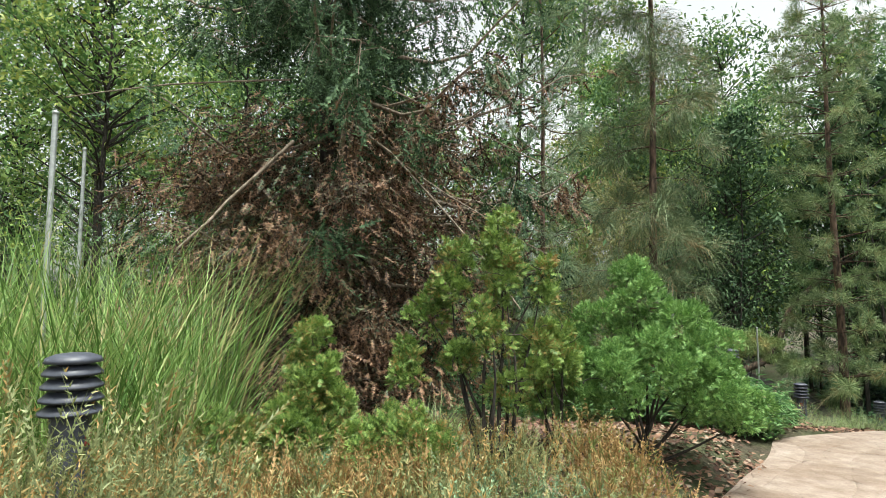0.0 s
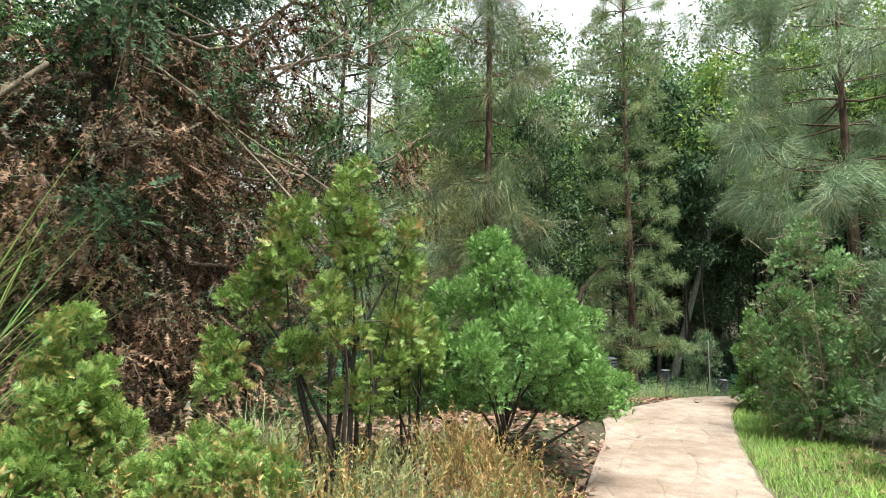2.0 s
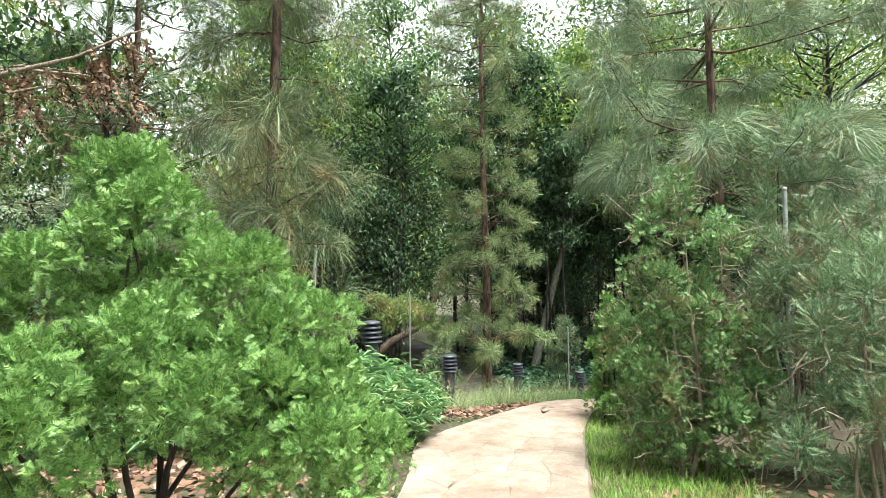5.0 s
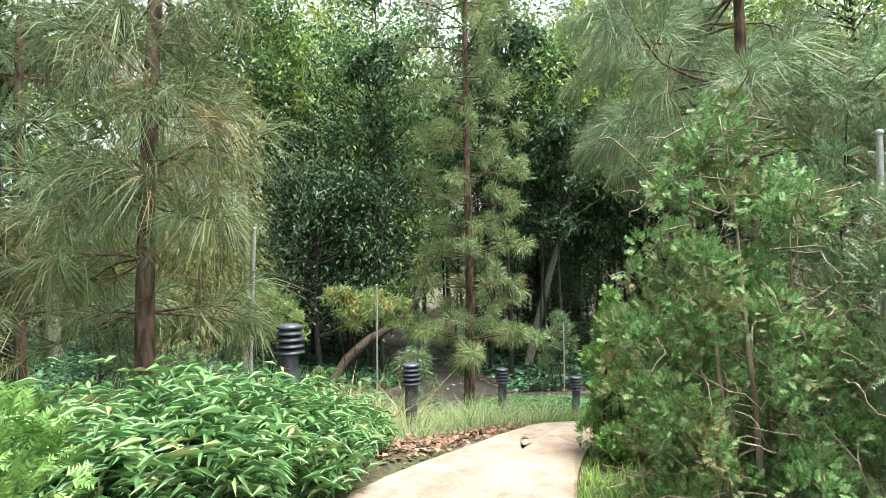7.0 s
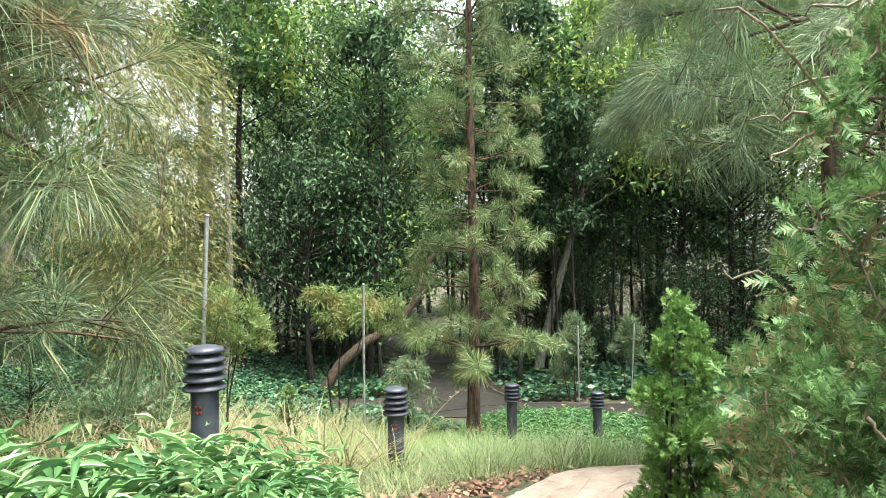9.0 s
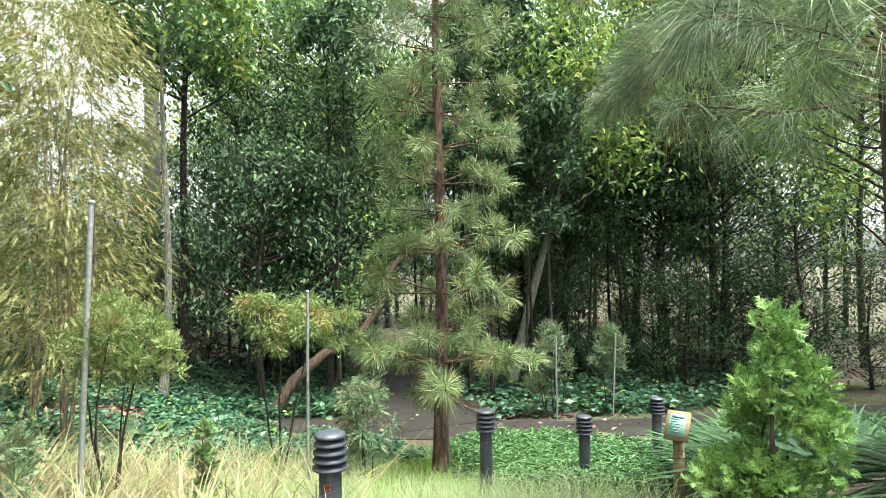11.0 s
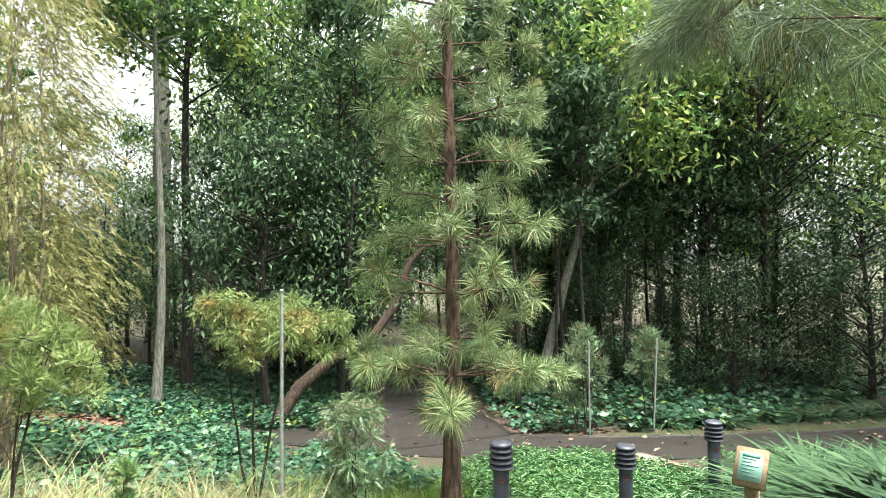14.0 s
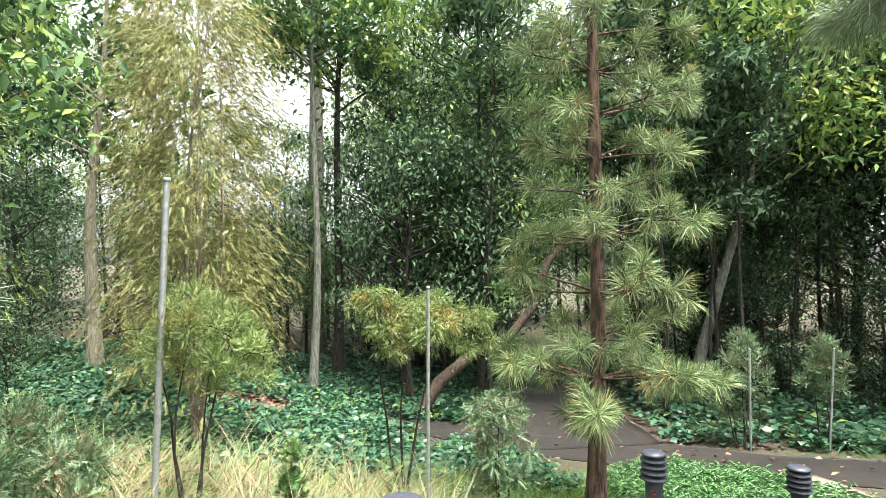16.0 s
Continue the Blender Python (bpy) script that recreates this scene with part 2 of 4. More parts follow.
def blade_shape(width=0.05, droop=0.3, segs=3):
    T, F = [], []
    for i in range(segs + 1):
        u = i / segs
        w = width / 2 * (1 - u ** 1.5)
        T += [(u, w, -droop * u * u), (u, -w, -droop * u * u)]
    for i in range(segs):
        a = 2 * i
        F += [(a, a + 1, a + 2), (a + 1, a + 3, a + 2)]
    return np.array(T, float), np.array(F)


def spray_shape(pairs=5, width=0.1, angle=38, length=0.5):
    """A flat feather: leaflets to both sides of a rib."""
    T, F = [], []

    def tri(x0, y0, ang, ln, w):
        k = len(T)
        c, s = math.cos(ang), math.sin(ang)
        T.extend([(x0 - s * w * 0.4, y0 + c * w * 0.4, 0), (x0 + s * w * 0.4, y0 - c * w * 0.4, 0), (x0 + c * ln, y0 + s * ln, rng.normal() * 0.07)])
        F.append((k, k + 1, k + 2))

    for i in range(pairs):
        x = 0.1 + 0.75 * i / max(1, pairs - 1)
        ln = length * (1 - 0.55 * i / pairs) * rng.uniform(0.85, 1.15)
        for sgn in (1, -1):
            tri(x, 0, sgn * radians(angle + rng.normal() * 5), ln, width)
    tri(0, 0, 0, 1.0, width * 0.8)
    return np.array(T, float), np.array(F)


def tuft_shape(count=34, spread=62, width=0.014, droop=0.35):
    """A pine tuft: long needles round a shoot along x."""
    T, F = [], []
    for i in range(count):
        a, e = rng.uniform(0, 2 * math.pi), radians(rng.uniform(8, spread))
        d = np.array([math.cos(e), math.sin(e) * math.cos(a), math.sin(e) * math.sin(a)])
        side = unit(np.cross(d, rng.normal(size=3))) * width / 2
        b = np.array([rng.uniform(-0.35, 0.1), 0, 0])
        ln = rng.uniform(0.75, 1.05)
        mid = b + d * ln * 0.5
        end = b + d * ln - np.array([0, 0, droop * ln * ln * rng.uniform(0.5, 1.3)])
        k = len(T)
        T += [b, mid + side, mid - side, end]
        F += [(k, k + 1, k + 2), (k + 1, k + 3, k + 2)]
    return np.array(T, float), np.array(F)


def tube(points, radii, sides=6):
    """A tapered limb along points."""
    P = np.asarray(points, float)
    d = unit(np.gradient(P, axis=0))
    ref = np.array([0.31, 0.95, 0.05]) if abs(d[0][2]) > 0.6 else np.array([0, 0, 1.0])
    a = unit(np.cross(d, ref))
    b = np.cross(d, a)
    an = np.linspace(0, 2 * math.pi, sides, endpoint=False)
    R = np.broadcast_to(np.asarray(radii, float), (len(P),))
    V = P[:, None] + R[:, None, None] * (np.cos(an)[None, :, None] * a[:, None] + np.sin(an)[None, :, None] * b[:, None])
    F = []
    for i in range(len(P) - 1):
        for j in range(sides):
            k = (j + 1) % sides
            q = (i * sides + j, i * sides + k, (i + 1) * sides + k, (i + 1) * sides + j)
            F += [(q[0], q[1], q[2]), (q[0], q[2], q[3])]
    return V.reshape(-1, 3), np.array(F)


def curve_between(a, b, bend=0.1, n=6, sag=0.0):
    a, b = np.asarray(a, float), np.asarray(b, float)
    u = np.linspace(0, 1, n)[:, None]
    L = np.linalg.norm(b - a)
    off = rng.normal(size=3) * bend * L
    w = np.sin(np.pi * u)
    wob = np.cumsum(rng.normal(size=(n, 3)), 0) * bend * L * 0.12 * w
    return a + (b - a) * u + off * w * 0.5 + wob - np.array([0, 0, sag * L]) * u * u


def lathe(profile, sides=20):
    """A turned piece from (radius, height) pairs, closed at both ends."""
    an = np.linspace(0, 2 * math.pi, sides, endpoint=False)
    V = [(0, 0, profile[0][1])]
    for r, z in profile:
        V += [(r * math.cos(t), r * math.sin(t), z) for t in an]
    V.append((0, 0, profile[-1][1]))
    F = []
    for j in range(sides):
        k = (j + 1) % sides
        F.append((0, 1 + k, 1 + j))
        for i in range(len(profile) - 1):
            q = (1 + i * sides + j, 1 + i * sides + k, 1 + (i + 1) * sides + k, 1 + (i + 1) * sides + j)
            F += [(q[0], q[1], q[2]), (q[0], q[2], q[3])]
        last = 1 + (len(profile) - 1) * sides
        F.append((len(V) - 1, last + j, last + k))
    return np.array(V, float), np.array(F)


def box(cx, cy, cz, sx, sy, sz, bevel=0.0):
    bm = bmesh.new()
    bmesh.ops.create_cube(bm, size=1)
    bmesh.ops.scale(bm, vec=(sx, sy, sz), verts=bm.verts)
    if bevel:
        bmesh.ops.bevel(bm, geom=bm.edges[:], offset=bevel, segments=2, affect="EDGES")
    bmesh.ops.translate(bm, vec=(cx, cy, cz), verts=bm.verts)
    bmesh.ops.triangulate(bm, faces=bm.faces[:])
    V = np.array([v.co[:] for v in bm.verts])
    bm.verts.index_update()
    F = np.array([[v.index for v in f.verts] for f in bm.faces])
    bm.free()
    return V, F


def thing(name, x, y, label, category, group="", z=None, turn=0.0):
    e = new(name)
    e.matrix_basis = pose(x, y, ground_z(x, y) if z is None else z, 0, 0, turn)
    e.empty_display_size = 0.2
    return tagged(e, label, category, group)


# ---- lie of the land ----
LEFT = [(-5.0, -3.2), (-2.6, -1.2), (-0.75, 0.9), (0.75, 2.9), (2.0, 4.6), (2.9, 5.75), (3.75, 6.75), (4.3, 7.75), (4.9, 8.05), (6.0, 8.35), (6.9, 8.8), (8.2, 9.25), (9.5, 9.35), (12.0, 9.5), (16.0, 9.7)]
RIGHT = [(-2.4, -4.6), (0.2, -2.6), (2.0, 0.8), (2.7, 2.7), (3.35, 4.1), (4.05, 5.0), (4.75, 5.85), (5.3, 6.45), (5.75, 6.95), (6.2, 7.4), (6.75, 7.8), (7.5, 8.1), (8.7, 8.3), (11.2, 8.35), (16.0, 8.6)]


def smooth_step(a, b, v):
    u = min(1.0, max(0.0, (v - a) / (b - a)))
    return u * u * (3 - 2 * u)


def edge_x(line, y):
    for (x0, y0), (x1, y1) in zip(line, line[1:]):
        if y0 <= y <= y1:
            return x0 + (x1 - x0) * (y - y0) / (y1 - y0)
    return line[0][0] if y < line[0][1] else line[-1][0]


def land(x, y):
    """The walked slope, which drops away beyond the path's bend."""
    h = -0.04 * min(9.3, max(0.0, 0.6 * x + 0.8 * y))
    d = y + 0.15 * (x - 8) - 8.5
    d = math.log1p(math.exp(min(30, d * 3))) / 3
    h -= 0.15 * smooth_step(6.7, 9.5, x) * smooth_step(4, 7.5, y) * (1 - smooth_step(9.0, 13.5, y))
    return h - (1.0 + 1.5 * smooth_step(2, 11, x)) * (1 - math.exp(-d / 4.2))


def ground_z(x, y):
    h = land(x, y)
    side = edge_x(LEFT, y) - x
    h += 0.28 * smooth_step(0.0, 0.9, side) * (1 - smooth_step(6.5, 9.0, y))
    h += 0.04 * noise.noise((x * 0.9, y * 0.9, 0)) * smooth_step(0.2, 1.0, max(side, x - edge_x(RIGHT, y)))
    return h


def build_ground():
    xs = np.concatenate([[-400, -150, -60, -30], np.arange(-16, 30.01, 0.25), [40, 70, 150, 400]])
    ys = np.concatenate([[-400, -150, -60, -25, -12], np.arange(-6, 34.01, 0.25), [45, 70, 150, 400]])
    V = np.array([(x, y, ground_z(x, y)) for y in ys for x in xs])
    w = len(xs)
    F = [(j * w + i, j * w + i + 1, (j + 1) * w + i + 1, (j + 1) * w + i) for j in range(len(ys) - 1) for i in range(w - 1)]
    ob = link("ground", V, F, M["ground"], smooth=True)
    tagged(ob, "brown mulch and soil sloping down under the planting", "ground", kind="structure")


def ribbon(name, left, right, material, lift, thick, label, n=90, m=8):
    def along(line):
        L = np.array(line, float)
        s = np.concatenate([[0], np.cumsum(np.linalg.norm(np.diff(L, axis=0), axis=1))])
        u = np.linspace(0, s[-1], n)
        out = np.stack([np.interp(u, s, L[:, k]) for k in (0, 1)], 1)
        for _ in range(3):
            out[1:-1] = (out[:-2] + 2 * out[1:-1] + out[2:]) / 4
        return out
    A, B = along(left), along(right)
    V, F = [], []
    for a, b in zip(A, B):
        for k in range(m + 1):
            x, y = a + (b - a) * k / m
            V.append((x, y, (ground_z if name != "path" else land)(x, y) + lift + 0.008 * noise.noise((x * 1.3, y * 1.3, 3))))
    top = len(V)
    for x, y, z in V[:top]:
        V.append((x, y, z - thick))
    w = m + 1
    for j in range(n - 1):
        for k in range(m):
            q = (j * w + k, (j + 1) * w + k, (j + 1) * w + k + 1, j * w + k + 1)
            F.append(q[::-1])
        for k in (0, m):
            q = (j * w + k, (j + 1) * w + k, (j + 1) * w + k + top, j * w + k + top)
            F.append(q if k else q[::-1])
    for j in (0, n - 1):
        for k in range(m):
            F.append((j * w + k, j * w + k + 1, j * w + k + 1 + top, j * w + k + top))
    return tagged(link(name, V, F, material, smooth=False), label, "path", kind="structure")


build_ground()
ribbon("path", LEFT, RIGHT, M["path"], 0.035, 0.25, "sandy stamped concrete footpath curving downhill")
ribbon("lower_path", [(7.6, 19.4), (9.2, 18.5), (10.45, 17.7), (11.3, 16.95), (12.6, 15.8), (13.6, 14.6), (15.5, 13.3), (19, 11.2), (24, 8.4)], [(8.4, 20.8), (10.4, 20.0), (12.2, 18.9), (13.4, 17.5), (14.6, 16.4), (16.1, 15.35), (18, 14.1), (20.5, 12.6), (25, 10)], M["asphalt"], 0.012, 0.05,
       "damp dark asphalt path strewn with leaves")
ribbon("side_path", [(10.4, 18.0), (11.6, 20.6), (12.8, 23.2), (14.2, 26), (15.5, 34)], [(13.3, 17.6), (13.9, 20), (14.7, 22.3), (16.0, 26), (17.5, 34)], M["asphalt"], 0.017, 0.05,
       "damp asphalt side path leading under the trees")
ribbon("landing", [(12.1, 12.7), (12.6, 13.8), (12.9, 15.2)], [(13.3, 12.3), (13.8, 13.4), (14.2, 14.9)], M["path"], 0.03, 0.12, "sandy paved landing beside the asphalt path", 20)


# ---- plants ----
NEEDLES_FINE = [tuft_shape(84, 88, 0.013, 0.55) for _ in range(4)]
NEEDLES = [tuft_shape(64, 88, 0.024, 0.25) for _ in range(4)]
STARS = [tuft_shape(64, 104, 0.032, 0.16) for _ in range(4)]
NEEDLES_LONG = [tuft_shape(104, 88, 0.0135, 0.5) for _ in range(4)]
SPRAYS = [spray_shape(6, 0.16, 54, 0.5) for _ in range(5)]
FROND = [spray_shape(6, 0.13, 62, 0.19) for _ in range(4)]
HEATH = [spray_shape(7, 0.06, 32, 0.15) for _ in range(3)]
FEATHER = [spray_shape(6, 0.09, 38, 0.28) for _ in range(3)]
LEAF = leaf_shape(0.42)


def mixed(shapes, P, D, S, up=None, jitter=1.0):
    P, D = np.asarray(P), np.asarray(D)
    S = np.broadcast_to(np.asarray(S, float), (len(P),))
    pick = rng.integers(0, len(shapes), len(P))
    out = [scatter(sh, P[pick == i], D[pick == i], S[pick == i], up, jitter) for i, sh in enumerate(shapes) if (pick == i).any()]
    return join(out)


def limb_parts(limbs, material, parent, name="limb", most=40):
    """The stoutest limbs as parts of their own, the fine rest joined."""
    limbs = sorted(limbs, key=lambda q: -q[0])
    for _, V, F in limbs[:most]:
        link(name, V, F, M[material], parent, smooth=True)
    if limbs[most:]:
        V, F = join([(v, f) for _, v, f in limbs[most:]])
        tagged(link("twig_mass", V, F, M[material], parent), kind="stuff")


def pine_tree(x, y, height, crown_from, spread, label, material="pine", r=0.1, lean=(0, 0), whorls=14, tuft=0.34, shapes=None, density=1.0, group="", top_taper=0.6, droop=0.0, most=40, inner=0.35):
    e = thing("pine_tree", x, y, label, "tree", group)
    shapes = shapes or NEEDLES
    n = 16
    u = np.linspace(0, 1, n)
    T = np.stack([lean[0] * u * height + 0.03 * np.sin(u * 9 + x), lean[1] * u * height + 0.03 * np.cos(u * 8 + y), u * height - 0.15 * (u == 0)], 1)
    V, F = tube(T, r * (1 - 0.85 * u) + r * 0.35 * np.exp(-u * 25), 10)
    link("trunk", V, F, M["bark_pine"], e, smooth=True)
    limbs, P, D = [], [], []
    for w in range(whorls):
        s = (w + rng.uniform(0, 0.7)) / whorls
        z = crown_from + (height - crown_from) * s
        c = np.array([np.interp(z, T[:, 2], T[:, k]) for k in (0, 1)] + [z])
        for k in range(rng.integers(4, 7)):
            a = rng.uniform(0, 2 * math.pi)
            L = spread * (1 - (1 - top_taper) * s) * rng.uniform(0.6 if w < 4 else 0.3, 1.1)
            rise = rng.uniform(-0.1, 0.3) + 0.3 * s - droop
            tip = c + L * np.array([math.cos(a), math.sin(a), rise])
            C = curve_between(c, tip, 0.14, 6)
            V, F = tube(C, np.linspace(0.008 + 0.007 * L, 0.004, 6), 5)
            limbs.append((L, V, F))
            m = max(3, int(L * 7 * density))
            for q in range(m):
                f = rng.uniform(inner, 1.0) if q else 1.0
                p = np.array([np.interp(f, np.linspace(0, 1, 6), C[:, j]) for j in range(3)])
                d = unit(tip - c) * 0.6 + rng.normal(size=3) * 0.45 + np.array([0, 0, 0.25 - droop])
                sl = rng.uniform(0.1, 0.4) * (0 if q == 0 else 1)
                P.append(p + unit(d) * sl)
                D.append(d)
                if sl > 0.12:
                    V, F = tube(np.array([p, p + unit(d) * sl]), [0.006, 0.004], 3)
                    limbs.append((0, V, F))
    limb_parts(limbs, "bark_pine", e, most=most)
    P, D = np.array(P), np.array(D)
    V, F = mixed(shapes, P, D, tuft * rng.uniform(0.7, 1.2, len(P)), (0, 0, 1), 0.35)
    tagged(link("crown", V, F, M[material], e), "tufts of long needles")
    return e


def whorled_pine(x, y, height, first, label):
    """A young pine whose short limbs stand in rings up the stem, with starry tufts at their ends."""
    e = thing("pine_tree", x, y, label, "tree")
    u = np.linspace(0, 1, 18)
    T = np.stack([0.035 * np.sin(u * 9), 0.03 * np.cos(u * 8), u * height - 0.15 * (u == 0)], 1)
    V, F = tube(T, 0.115 * (1 - 0.8 * u) + 0.05 * np.exp(-u * 25), 10)
    link("trunk", V, F, M["bark_pine"], e, smooth=True)
    limbs, P, D, z, ring = [], [], [], first, 0
    while z < height - 0.3:
        c = np.array([np.interp(z, T[:, 2], T[:, k]) for k in (0, 1)] + [z])
        count, turn = (9 if ring == 0 else int(rng.integers(5, 8))), rng.uniform(0, 6.28)
        reach = (1.65 if ring == 0 else 1.25) * (1.0 if ring % 3 != 1 else 0.75)
        for k in range(count):
            a = turn + 2 * math.pi * (k + rng.normal() * 0.15) / count
            L = reach * rng.uniform(0.55, 1.1)
            C = curve_between(c, c + L * np.array([math.cos(a), math.sin(a), rng.uniform(-0.06, 0.3)]), 0.1, 6)
            V, F = tube(C, np.linspace(0.012 + 0.006 * L, 0.005, 6), 5)
            limbs.append((L, V, F))
            way = unit(C[-1] - C[0])
            for q in range(max(3, int(L * (7 if ring else 10)))):
                f = 1.0 if q == 0 else rng.uniform(0.45, 0.98)
                p = np.array([np.interp(f, np.linspace(0, 1, 6), C[:, j]) for j in range(3)])
                d = unit(way * 0.7 + rng.normal(size=3) * (0.15 if q == 0 else 0.5) + np.array([0, 0, 0.3]))
                sl = 0 if q == 0 else rng.uniform(0.08, 0.26)
                P.append(p + d * sl)
                D.append(d)
                if sl:
                    V, F = tube(np.array([p, p + d * sl]), [0.006, 0.004], 3)
                    limbs.append((0, V, F))
        if ring == 0:
            for k in range(6):
                a, L = rng.uniform(0, 6.28), rng.uniform(0.3, 0.6)
                a = a if 0.5 * math.cos(a) + 0.85 * math.sin(a) > 0 else a + math.pi
                b = c - np.array([0, 0, rng.uniform(0.2, 0.5)])
                C = curve_between(b, b + L * np.array([math.cos(a), math.sin(a), -0.45]), 0.12, 5)
                V, F = tube(C, np.linspace(0.009, 0.004, 5), 5)
                limbs.append((L, V, F))
                for q in range(3):
                    P.append(C[-1 - q])
                    D.append(C[-1] - C[0] + rng.normal(size=3) * 0.2)
        z += rng.uniform(0.46, 0.66)
        ring += 1
    limb_parts(limbs, "bark_pine", e, most=70)
    V, F = mixed(STARS, P, D, 0.265 * rng.uniform(0.75, 1.2, len(P)), (0, 0, 1), 0.35)
    tagged(link("crown", V, F, M["pine"], e), "starry tufts of long needles")
    return e


def lobed_bush(x, y, height, lobes, label, material, spray=0.1, count=3000, stems=6, name="cypress_bush", base=0.25, shapes=None, category="shrub", droop=0.0, z=None, bark_m="bark_dark", bare=0, sub=16, sub_r=0.3, fill=0.3, inward=0.5):
    """A shrub of billowing lobes; each lobe is (x, y, z, radius) from its foot and carries smaller lobes."""
    e = thing(name, x, y, label, category, z=z)
    Ls = np.array(lobes, float)
    for i in range(stems):
        q = Ls[i % len(Ls)]
        C = curve_between((rng.normal() * 0.06, rng.normal() * 0.06, -0.08), q[:3] + rng.normal(size=3) * 0.1 * q[3], 0.07, 7)
        V, F = tube(C, np.linspace(0.007 + 0.006 * height, 0.004, 7), 6)
        link("stem", V, F, M[bark_m], e, smooth=True)
    for i in range(bare):
        q = Ls[rng.integers(len(Ls))]
        d = unit(rng.normal(size=3))
        foot = q[:3] + d * q[3] * rng.uniform(0.5, 0.95)
        way = unit(d * 0.5 + rng.normal(size=3) * 0.6 + np.array([0, 0, -0.15]))
        C = curve_between(foot, foot + way * q[3] * rng.uniform(0.5, 1.3), 0.6, 8, 0.1)
        V, F = tube(C, np.linspace(0.006, 0.0018, 8), 4)
        link("twig", V, F, M[bark_m], e)
    small = []
    for q in Ls:
        small.append((*q[:3], q[3] * 0.6))
        for k in range(sub):
            d = unit(rng.normal(size=3) + np.array([0, 0, 0.3]))
            small.append((*(q[:3] + d * q[3] * rng.uniform(0.7, 0.95)), q[3] * sub_r * rng.uniform(0.7, 1.25)))
    Q = np.array(small)
    wgt = Q[:, 3] ** 2
    pick = rng.choice(len(Q), count, p=wgt / wgt.sum())
    d = unit(rng.normal(size=(count, 3)) + np.array([0, 0, 0.35]))
    rad = Q[pick, 3] * (1 - fill * rng.random(count))
    P = Q[pick, :3] + d * rad[:, None]
    ok = P[:, 2] > base + 0.15 * rng.random(count)
    for q in Ls:
        ok &= np.linalg.norm((P - q[:3]), axis=1) > q[3] * inward
    P, d, pk = P[ok], d[ok], pick[ok]
    D = d + rng.normal(size=d.shape) * 0.3 + np.array([0, 0, 0.4 - droop])
    V, F = mixed(shapes or SPRAYS, P, D, spray * rng.uniform(0.7, 1.25, len(P)), None, 1.0)
    link("foliage", V, F, M[material], e)
    return e


def broadleaf_tree(x, y, height, crown_from, spread, label, material="broad", bark_m="bark_dark", r=0.12, lean=(0, 0), leaves=9000, leaf=0.15, clumps=60, group="", drop=0.2, name="broadleaf_tree"):
    e = thing(name, x, y, label, "tree", group)
    n = 12
    u = np.linspace(0, 1, n)
    T = np.stack([lean[0] * u * height + 0.1 * np.sin(u * 6 + x), lean[1] * u * height + 0.1 * np.cos(u * 5 + y), u * height * 0.9 - 0.2 * (u == 0)], 1)
    V, F = tube(T, r * (1 - 0.8 * u) + r * 0.3 * np.exp(-u * 20), 9)
    link("trunk", V, F, M[bark_m], e, smooth=True)
    limbs, cl = [], []
    for k in range(clumps):
        z = crown_from + (height - crown_from) * rng.random() ** 0.9
        s = (z - crown_from) / (height - crown_from)
        a = rng.uniform(0, 2 * math.pi)
        L = spread * (0.35 + 0.65 * math.sin(math.pi * min(1, 0.25 + 0.7 * s))) * rng.uniform(0.35, 1.0)
        z0 = max(crown_from * 0.7, z - L * 0.6)
        c = np.array([np.interp(z0, T[:, 2], T[:, j]) for j in (0, 1)] + [min(z0, T[-1, 2])])
        tip = np.array([c[0] + L * math.cos(a), c[1] + L * math.sin(a), z])
        limbs.append(tube(curve_between(c, tip, 0.15, 6), np.linspace(0.012 + 0.012 * L, 0.006, 6), 5))
        cl.append((*tip, spread * rng.uniform(0.16, 0.34)))
    V, F = join(limbs)
    tagged(link("branchwork", V, F, M[bark_m], e), kind="stuff")
    cl = np.array(cl)
    pick = rng.integers(0, clumps, leaves)
    P = cl[pick, :3] + rng.normal(size=(leaves, 3)) * cl[pick, 3:] * np.array([0.7, 0.7, 0.5])
    D = rng.normal(size=(leaves, 3)) + np.array([0, 0, -drop])
    V, F = scatter(LEAF, P, D, leaf * rng.uniform(0.6, 1.3, leaves), (0, 0, 1.2), 0.7)
    link("crown", V, F, M[material], e)
    return e


def blades(name, P, height, material, label, spread=0.5, width=0.02, droop=0.5, category="grass", per=1, radius=0.05, segs=4, kind="stuff", parent=None):
    """Tufts of blades at places P."""
    P = np.repeat(np.asarray(P, float), per, 0)
    n = len(P)
    off = rng.normal(size=(n, 2)) * radius
    Q = np.column_stack([P[:, 0] + off[:, 0], P[:, 1] + off[:, 1], P[:, 2] - 0.02])
    D = np.column_stack([off / max(radius, 1e-6) * spread * 0.35 + rng.normal(size=(n, 2)) * spread * 0.5, np.ones(n)])
    shape = blade_shape(width, droop, segs)
    V, F = scatter(shape, Q, D, height * rng.uniform(0.55, 1.15, n), (0, 0, 1.0), 0.15)
    return tagged(link(name, V, F, M[material], parent), label, category, kind=kind)


def in_area(n, x0, x1, y0, y1, test=None):
    out = []
    while len(out) < n:
        x, y = rng.uniform(x0, x1), rng.uniform(y0, y1)
        if test is None or test(x, y):
            out.append((x, y, ground_z(x, y)))
    return np.array(out)


def left_of_path(x, y, gap=0.05):
    return x < edge_x(LEFT, y) - gap


def right_of_path(x, y, gap=0.05):
    return x > edge_x(RIGHT, y) + gap

